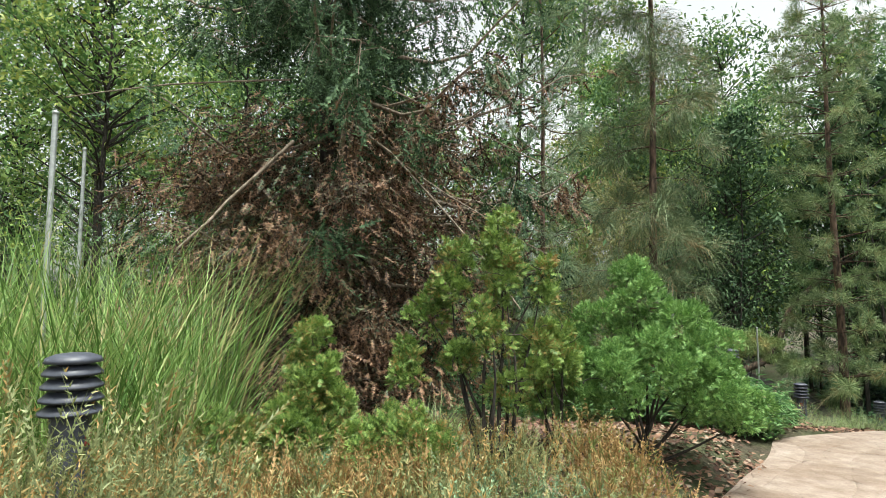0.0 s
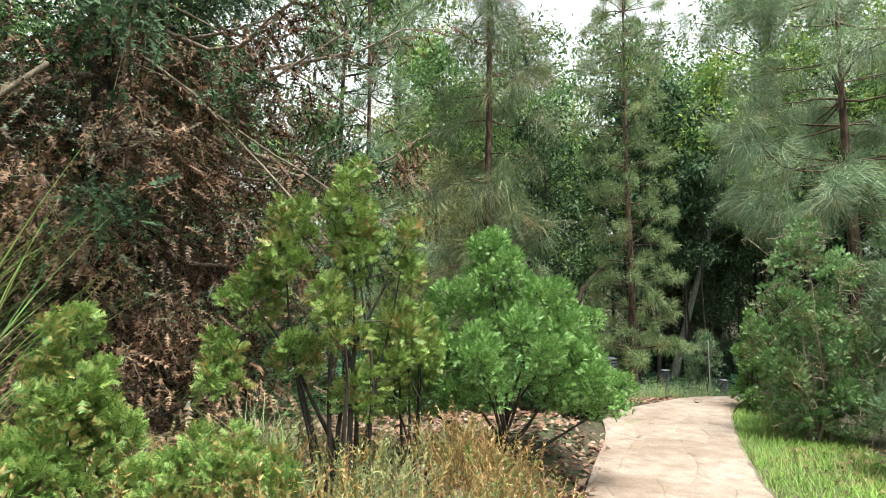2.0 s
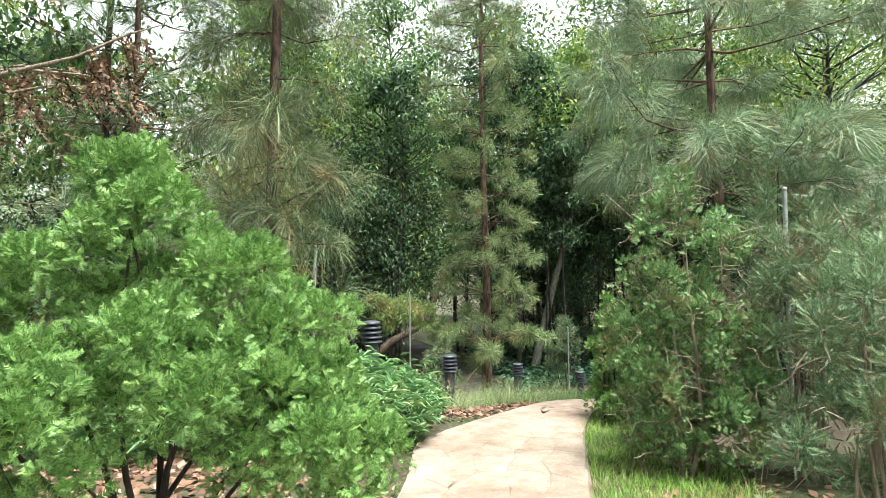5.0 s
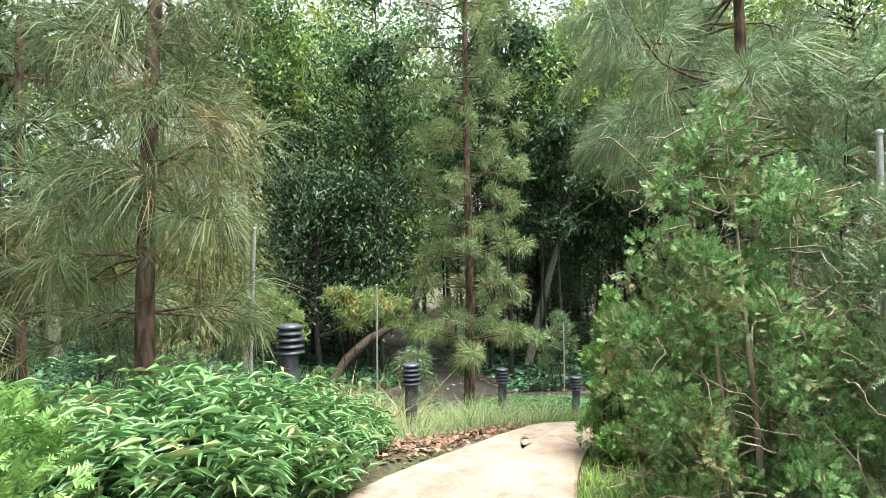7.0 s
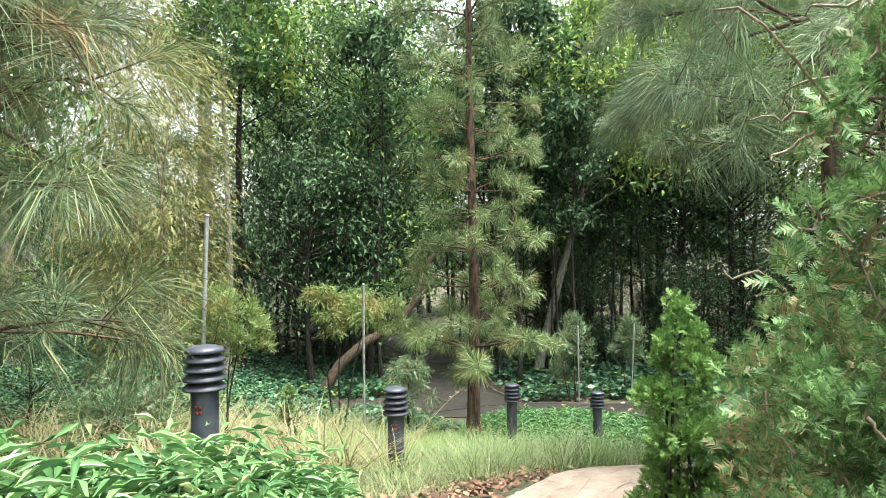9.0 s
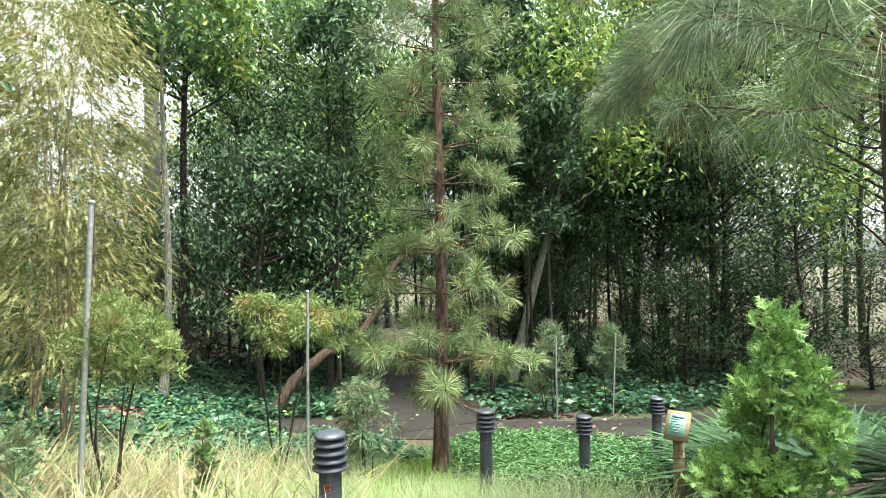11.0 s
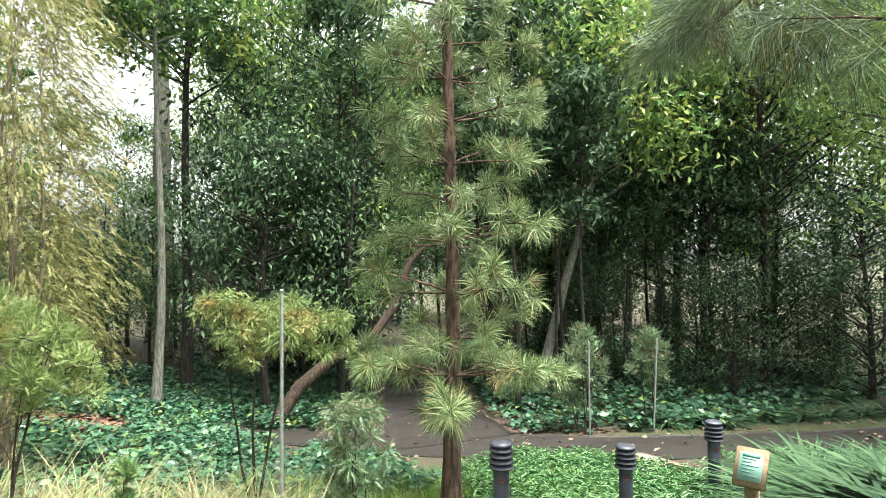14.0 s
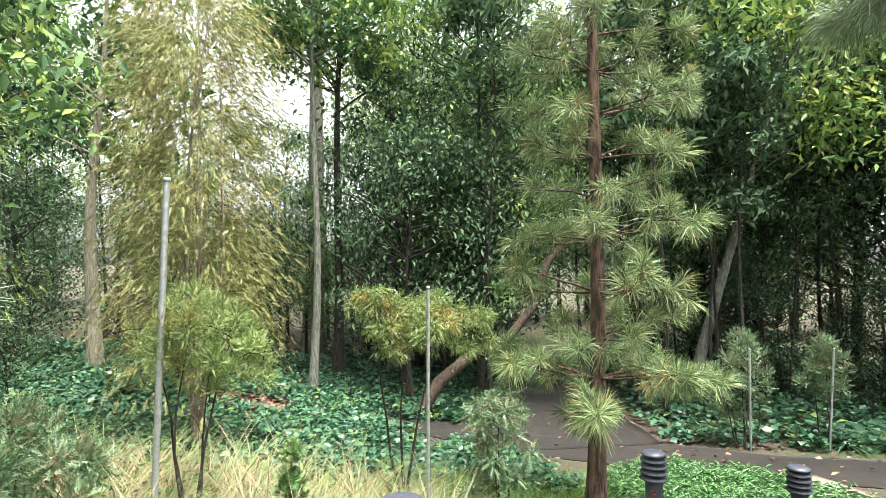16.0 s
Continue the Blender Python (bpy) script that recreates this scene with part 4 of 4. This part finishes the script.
lobed_bush(7.1, 13.9, 2.0, [(0, 0, 2.2, 0.3), (0.4, 0.1, 2.15, 0.3), (-0.4, 0, 2.3, 0.24), (0.75, 0, 2.0, 0.28), (0.2, -0.2, 2.0, 0.3), (-0.2, -0.1, 2.0, 0.26)],
           "flat-topped yellow-green shrub on a bent stem", "umbrella", 0.085, 9500, 3, "umbrella_shrub", base=1.6, sub=14, droop=1.1, shapes=FEATHER)
lobed_bush(8.0, 13.5, 1.5, [(0, 0, 1.2, 0.35), (0.1, 0, 0.8, 0.35), (-0.1, 0, 0.45, 0.3)],
           "weeping grey-green shrub by the pine", "wispy", 0.12, 2400, 4, "wispy_shrub", base=0.15, shapes=FEATHER, droop=1.0, fill=0.8)
lobed_bush(5.0, 12.35, 1.7, [(0, 0, 1.8, 0.26), (0.3, 0, 1.6, 0.26), (-0.2, 0.1, 1.6, 0.24), (0.12, 0, 1.4, 0.22), (0.5, 0.05, 1.4, 0.16)],
           "young shrub with feathery yellow-green crown tied to a stake", "umbrella", 0.08, 4800, 4, "young_shrub", base=1.15, shapes=FEATHER, bare=14, fill=0.7)
lobed_bush(5.75, 12.2, 1.0, [(0, 0, 0.85, 0.07), (0, 0, 0.6, 0.1), (0.02, 0, 0.3, 0.12)],
           "slim columnar dark green conifer", "cypress_right", 0.07, 900, 2, "columnar_conifer", base=0.02)
lobed_bush(4.0, 12.0, 1.4, [(0, 0, 0.8, 0.3), (0.2, 0.1, 0.5, 0.3), (-0.2, 0, 0.5, 0.3)],
           "loose green shrub on the slope", "wispy", 0.14, 1800, 4, "wispy_shrub", base=0.05, shapes=FEATHER, fill=0.8)
lobed_bush(14.6, 16.85, 2.2, [(0, 0, 2.1, 0.26), (0.15, 0, 1.75, 0.34), (-0.3, 0.1, 1.5, 0.36), (0.3, 0, 1.2, 0.36), (-0.15, 0.1, 0.8, 0.4)],
           "small grey-green shrub beyond the asphalt path", "wispy", 0.13, 3000, 5, "wispy_shrub", base=0.2, shapes=FEATHER, fill=0.8)
lobed_bush(16.15, 16.35, 2.2, [(0, 0, 2.0, 0.2), (0.1, 0, 1.65, 0.34), (-0.2, 0.1, 1.35, 0.32), (0.25, 0, 1.1, 0.3)],
           "small staked shrub beyond the asphalt path", "wispy", 0.13, 2600, 4, "wispy_shrub", base=0.4, shapes=FEATHER, fill=0.8)


# ---- golden weeping conifers ----
def weeping_tree(x, y, height, spread, label, material="gold", count=5200):
    e = thing("weeping_conifer", x, y, label, "tree")
    for k in range(4):
        a = rng.uniform(0, 2 * math.pi)
        C = curve_between((0, 0, -0.1), (0.4 * spread * math.cos(a), 0.4 * spread * math.sin(a), height * rng.uniform(0.7, 0.95)), 0.06, 8)
        V, F = tube(C, np.linspace(0.032, 0.008, 8), 6)
        link("stem", V, F, M["twig"], e, smooth=True)
    P, D = [], []
    for k in range(count // 26):
        a, q = rng.uniform(0, 2 * math.pi), math.sqrt(rng.random())
        z = height * rng.uniform(0.2, 1.0)
        w = spread * (0.45 + 0.55 * math.sin(math.pi * min(1.0, 0.15 + 0.75 * z / height)))
        c = np.array([w * q * math.cos(a), w * q * math.sin(a), z])
        d = unit(np.array([math.cos(a) * 0.5, math.sin(a) * 0.5, 0.1]) + rng.normal(size=3) * 0.3)
        for j in range(26):
            f = rng.random() * 0.7
            P.append(c + d * f - np.array([0, 0, 0.9 * f * f]) + rng.normal(size=3) * 0.1)
            D.append(d + np.array([0, 0, -0.3 - 1.6 * f]) + rng.normal(size=3) * 0.3)
    V, F = mixed(FEATHER, P, D, 0.135 * rng.uniform(0.7, 1.3, len(P)))
    link("crown", V, F, M[material], e)
    return e


weeping_tree(4.65, 15.7, 6.4, 0.72, "golden weeping conifer with feathery hanging sprays", count=11500)
weeping_tree(4.2, 18.6, 8.8, 0.9, "tall golden weeping conifer with thin sprays", count=7600)
weeping_tree(1.6, 13.6, 6.0, 1.3, "yellow-green weeping conifer on the slope", "cypress_dry", 4000)

# ---- bollards ----
first = thing("bollard_light", -1.53, 2.42, "dark slate louvred bollard light in the planting", "bollard", "bollard lights", z=0.4)
V, F = lathe([(0.075, -0.45), (0.075, 0.64), (0.06, 0.66)], 20)
post = link("post", V, F, M["bollard"], first)
V, F = lathe([(0.06, 0.64), (0.06, 0.84)], 16)
link("core", V, F, M["bollard_in"], first)
for k in range(4):
    z = 0.635 + 0.052 * k
    V, F = lathe([(0.065, z + 0.034), (0.12 - 0.003 * k, z), (0.12 - 0.003 * k, z + 0.01), (0.085, z + 0.038)], 24)
    link("louvre", V, F, M["bollard"], first)
V, F = lathe([(0.085, 0.838), (0.108, 0.842), (0.1, 0.862), (0.065, 0.876), (0.03, 0.88)], 24)
link("cap", V, F, M["bollard"], first)
for k, (w, zz) in enumerate(((0.016, 0.545), (0.016, 0.515))):
    for j in (-0.011, 0.011):
        V, F = box(0.0, 0, 0, 0.004, w, 0.02)
        V = V + np.array([0.0755, j, zz])
        link("mark", V, F, M["rust"], post, "small red marking")
for bx, by, top in ((4.35, 8.8, 0.76), (6.15, 10.08, 0.07), (8.84, 11.9, -0.55), (10.6, 12.0, -0.9), (12.3, 12.1, -0.9)):
    copy_thing(first, pose(bx, by, top - 0.88, 0, 0, 235))


def stake(x, y, top, label, r=0.018, lean=(0, 0)):
    e = thing("metal_stake", x, y, label, "stake", "plant stakes")
    h = top - ground_z(x, y)
    V, F = tube(np.array([(0, 0, -0.2), (lean[0] * h, lean[1] * h, h)]), [r, r], 10)
    link("pole", V, F, M["steel"], e, smooth=True)
    V, F = lathe([(r * 1.15, h - 0.03), (r * 1.15, h), (r * 0.5, h + 0.006)], 10)
    V = V + np.array([lean[0] * h, lean[1] * h, 0])
    link("cap", V, F, M["steel"], e)


stake(7.13, 13.2, 0.87, "thin galvanised stake beside a clipped shrub")
stake(4.76, 12.2, 1.75, "galvanised stake tied to a young shrub", 0.024, (0.03, 0))
stake(-3.1, 4.5, 3.0, "tall galvanised stake in the long grass", 0.022)
stake(-3.8, 6.0, 3.1, "tall thin galvanised stake in the long grass", 0.018)
stake(6.9, 5.6, 2.0, "galvanised stake behind the cypress")
stake(14.47, 16.5, -0.58, "thin stake by the asphalt path")
stake(15.9, 16.05, -0.58, "thin leaning stake by the asphalt path", 0.018, (0.08, 0))


def sign(x, y, turn):
    e = thing("garden_sign", x, y, "small slanted green garden sign on a timber post", "sign", z=ground_z(x, y) + 0.3, turn=turn)
    V, F = box(0, 0, 0.05, 0.14, 0.09, 1.1, 0.012)
    link("post", V, F, M["sign_wood"], e)
    tilt = np.array(Matrix.Rotation(radians(-35), 3, "X"))
    for name, dims, off, mat in (("backing", (0.33, 0.05, 0.44), 0.0, "sign_wood"), ("panel", (0.24, 0.012, 0.32), -0.031, "sign_face")):
        V, F = box(0, off, 0, *dims, 0.008 if name == "backing" else 0.003)
        last = link(name, V @ tilt.T + np.array([0, -0.03, 0.72]), F, M[mat], e)
    for k in range(7):
        V, F = box(-0.02 * (k % 3), -0.039, 0.12 - 0.037 * k, 0.18 - 0.04 * (k % 3), 0.003, 0.012 if k else 0.03)
        link("text_bar", V @ tilt.T + np.array([0, -0.03, 0.72]), F, M["sign_ink"], last)
    return e


sign(10.6, 10.55, -72).scale = (0.8,) * 3
e = thing("marker_peg", 5.18, 4.39, "short yellow plastic marker peg in the grass", "marker")
V, F = box(0, 0, 0.12, 0.035, 0.012, 0.34, 0.004)
link("strip", V, F, M["yellow"], e)
e.rotation_euler = (0.1, -0.15, 0.6)

# ---- trees beyond ----
broadleaf_tree(6.5, 21.0, 12, 7.6, 1.9, "slim tree with a pale straight trunk", "broad", "bark_grey", 0.1, (0.012, 0), 5000, 0.2, 40)
broadleaf_tree(7.3, 23.5, 14, 8.5, 2.6, "tall tree with a dark trunk", "broad_light", "bark_dark", 0.15, (0.02, 0), 6000, 0.22, 40)
broadleaf_tree(7.1, 29.6, 22, 15, 4.0, "large tree with a thick pale trunk", "broad_light", "bark_grey", 0.4, (0.02, 0), 7000, 0.26, 50)
broadleaf_tree(2.0, 21.4, 9, 4.5, 2.0, "tree with a pale yellowish trunk and broad leaves", "broad", "bark_pale", 0.16, (0.01, 0), 1200, 0.34, 30)
broadleaf_tree(15.9, 19.9, 13, 6.5, 3.0, "leaning tree with a smooth grey trunk", "broad_light", "bark_grey", 0.15, (0.25, -0.05), 8000, 0.24, 50)
broadleaf_tree(8.9, 21.5, 7, 2.0, 2.6, "dark evergreen tree with drooping glossy leaves", "dark", "bark_dark", 0.1, (0.0, 0), 8000, 0.15, 70, drop=1.0)
broadleaf_tree(11.2, 24.5, 9, 2.0, 2.6, "dark evergreen tree over the side path", "dark", "bark_dark", 0.12, (0.0, 0), 10000, 0.17, 70, drop=0.8)
broadleaf_tree(1.9, 13.8, 11, 2.2, 1.7, "dark green tree with drooping foliage at the wood's edge", "broad", "bark_dark", 0.1, (0.0, 0), 4200, 0.17, 50, drop=1.2)
e = thing("leaning_trunk", 8.9, 20.4, "bent brown leaning tree trunk", "tree")
V, F = tube(np.array([(-0.2, 0, -0.2), (0.5, 0, 0.8), (1.3, 0.1, 1.35), (2.3, 0.1, 1.75), (3.0, 0.2, 2.5), (3.4, 0.2, 3.6), (4.3, 0.3, 4.4), (6.0, 0.3, 5.6), (7.2, 0.3, 7.4)]), np.linspace(0.16, 0.045, 9), 9)
link("trunk", V, F, M["bark_brown"], e, smooth=True)

# ---- woods all round ----
wood = [broadleaf_tree(-9, 26, 13, 3.0, 3.2, "tall leafy woodland tree", "broad", leaves=7600, leaf=0.2, clumps=80, group="woodland trees"),
        broadleaf_tree(-3, 24, 14, 4, 3.2, "tall light green woodland tree", "broad_light", leaves=7000, leaf=0.2, clumps=70, group="woodland trees"),
        broadleaf_tree(20, 24, 10, 0.8, 2.9, "dark evergreen woodland tree", "dark", leaves=4600, leaf=0.19, clumps=90, group="woodland trees"),
        broadleaf_tree(24, 18, 8, 0.2, 2.6, "dense dark understorey tree", "dark", leaves=4600, leaf=0.18, clumps=90, group="woodland trees")]
wood.append(broadleaf_tree(19, 25.5, 9, 5.0, 1.3, "slender woodland sapling with a dark stem", "dark", leaves=1600, leaf=0.22, clumps=18, r=0.055, group="saplings"))


def plant(k, x, y, scale=1.0):
    c = copy_thing(wood[k], pose(x, y, ground_z(x, y), 0, 0, rng.uniform(0, 360)))
    c.scale = (scale,) * 3


# dark belt behind the lower path, lighter trees to the west, a gap of sky to the north
for k in range(58):
    a = radians(-75 + 170 * (k + rng.random()) / 58)
    d = rng.uniform(21, 38)
    x, y = 6 + d * math.sin(a), 8 + d * math.cos(a)
    if -2.5 < x - 0.12 * (y - 20) < 8.6 or (10.4 < x < 16.8 and y < 30 and abs(x - 13.6 - 0.1 * (y - 20)) < 1.9) or y < 0:
        continue
    east = a > radians(8)
    plant(int(rng.choice([0, 1, 1, 0] if east else [0, 1, 1, 0])), x, y, rng.uniform(0.85, 1.35))
for x, y, k, sc in ((13, 31, 3, 1.2), (16, 32, 2, 1.3), (19.5, 21.5, 3, 0.7), (21.5, 18.5, 2, 0.75), (23, 15, 3, 0.8), (25, 11, 2, 0.9), (20, 8, 0, 0.9), (20, 4, 2, 1.2), (14.5, 3, 0, 1.0), (12, 0.5, 3, 0.9),
                     (-6, 10, 1, 0.6), (-9, 7, 0, 0.8), (-8, 13, 1, 1.0), (-5, 14.5, 0, 0.8), (16.0, 4.5, 2, 0.85), (22.5, 17.5, 1, 1.2), (21.5, 12, 1, 1.1), (23, 21, 0, 1.4), (-1.2, 13.5, 0, 0.55), (11.2, 22.5, 0, 0.9), (10.5, 27, 2, 1.3), (13.5, 27, 0, 1.3), (17, 24, 0, 1.2),
                     (6.2, 30, 0, 0.62), (8, 33, 0, 0.65), (4.5, 27, 0, 0.55), (0, 23, 3, 0.6), (-4, 21, 3, 0.7), (1.5, 26, 3, 0.6), (-1, 12, 3, 0.4), (-4, 11, 3, 0.45), (4.0, 20, 3, 0.3), (3.4, 22.5, 3, 0.4), (2, 33, 3, 0.6), (-2, 30, 3, 0.6), (10, 34, 3, 0.6), (1.2, 16.5, 3, 0.4), (3.0, 14.5, 3, 0.22),
                     (5.2, 25.5, 3, 0.45), (6.8, 27, 0, 0.42), (3.4, 26.5, 0, 0.4), (7.9, 27.5, 3, 0.5), (5.6, 29, 0, 0.45), (2.0, 29, 0, 0.45), (4.2, 31, 3, 0.6), (9.2, 29, 3, 0.6), (6.0, 33, 3, 0.6)):
    plant(k, x, y, sc)
for k in range(36):
    x, y = rng.uniform(9, 25), rng.uniform(17.5, 27)
    if x + y > 33.5 and not (abs(x - 13.6 - 0.1 * (y - 20)) < 1.8):
        plant(4, x, y, rng.uniform(0.7, 1.3))
for k in range(8):
    plant(4, rng.uniform(-6, 1.5) if k % 2 else rng.uniform(9, 11), rng.uniform(21, 28), rng.uniform(0.7, 1.2))
# extra saplings, added so that their crowns shade the side path
for x, y, sc in ((14.6, 19.3, 1.3), (14.9, 20.4, 1.2), (15.2, 21.6, 1.35), (11.0, 21.2, 1.2)):
    plant(4, x, y, sc)
# low dark understorey among the stems, and the far side of the wood
for k in range(34):
    a, d = radians(14 + 80 * (k + rng.random()) / 34), rng.uniform(15.5, 24)
    x, y = 6 + d * math.sin(a), 8 + d * math.cos(a)
    if x + 1.6 * y > 44 and not 9.9 < x - 0.4 * (y - 18) < 14.2:
        plant(3, x, y, rng.uniform(0.3, 0.5))
for k in range(30):
    a, d = radians(-70 + 165 * (k + rng.random()) / 30), rng.uniform(33, 44)
    x, y = 6 + d * math.sin(a), 8 + d * math.cos(a)
    if y > 2 and a < radians(52):
        plant(3, x, y, 0.5 if -3 < x < 10 else rng.uniform(0.8, 1.1))
# behind the walker
for x, y, k in ((-10, -8, 0), (-2, -14, 1), (8, -12, 0), (15, -6, 2), (-14, 0, 1)):
    plant(k, x, y, 1.0)


# ---- stones of the footpath ----
def paving():
    def along(line, n):
        L = np.array(line, float)
        q = np.concatenate([[0], np.cumsum(np.linalg.norm(np.diff(L, axis=0), axis=1))])
        u = np.linspace(0.05, q[-1] * 0.86, n)
        return np.stack([np.interp(u, q, L[:, k]) for k in (0, 1)], 1)
    base = bpy.data.objects["path"]
    n, m = 56, 5
    A, B = along(LEFT, n + 1), along(RIGHT, n + 1)
    G = np.zeros((n + 1, m + 1, 2))
    for i in range(n + 1):
        for k in range(m + 1):
            f = k / m
            G[i, k] = A[i] + (B[i] - A[i]) * (0.015 + 0.97 * f)
            side = 0 < k < m
            G[i, k] += rng.normal(size=2) * (0.09 if side else 0.012)
    for i in range(n):
        k = 0
        while k < m:
            wide = 2 if k < m - 1 and rng.random() < 0.25 else 1
            C = np.array([G[i, k], G[i, k + wide], G[i + 1, k + wide], G[i + 1, k]])
            k += wide
            c = C.mean(0)
            ring = []
            for j in range(4):
                p, q = C[j], C[(j + 1) % 4]
                ring += [p, p + (q - p) * rng.uniform(0.4, 0.6) + rng.normal(size=2) * 0.02]
            ring = np.array(ring)
            d = unit(c - ring)
            V, lift = [], 0.039 + rng.uniform(0, 0.002)
            for off, z in ((0.002, 0.0), (0.004, lift - 0.035 - 0.002), (0.022, lift - 0.035)):
                for p, w in zip(ring, d):
                    x, y = p + w * off
                    V.append((x, y, land(x, y) + 0.035 + 0.008 * noise.noise((x * 1.3, y * 1.3, 3)) + z))
            F = []
            for r in range(2):
                for j in range(8):
                    a, b = r * 8 + j, r * 8 + (j + 1) % 8
                    F += [(a, b, b + 8), (a, b + 8, a + 8)]
            V.append((*c, land(*c) + 0.035 + 0.008 * noise.noise((c[0] * 1.3, c[1] * 1.3, 3)) + lift - 0.035))
            F += [(16 + j, 16 + (j + 1) % 8, 24) for j in range(8)]
            link("paving_stone", V, F, M["path"], base)


paving()
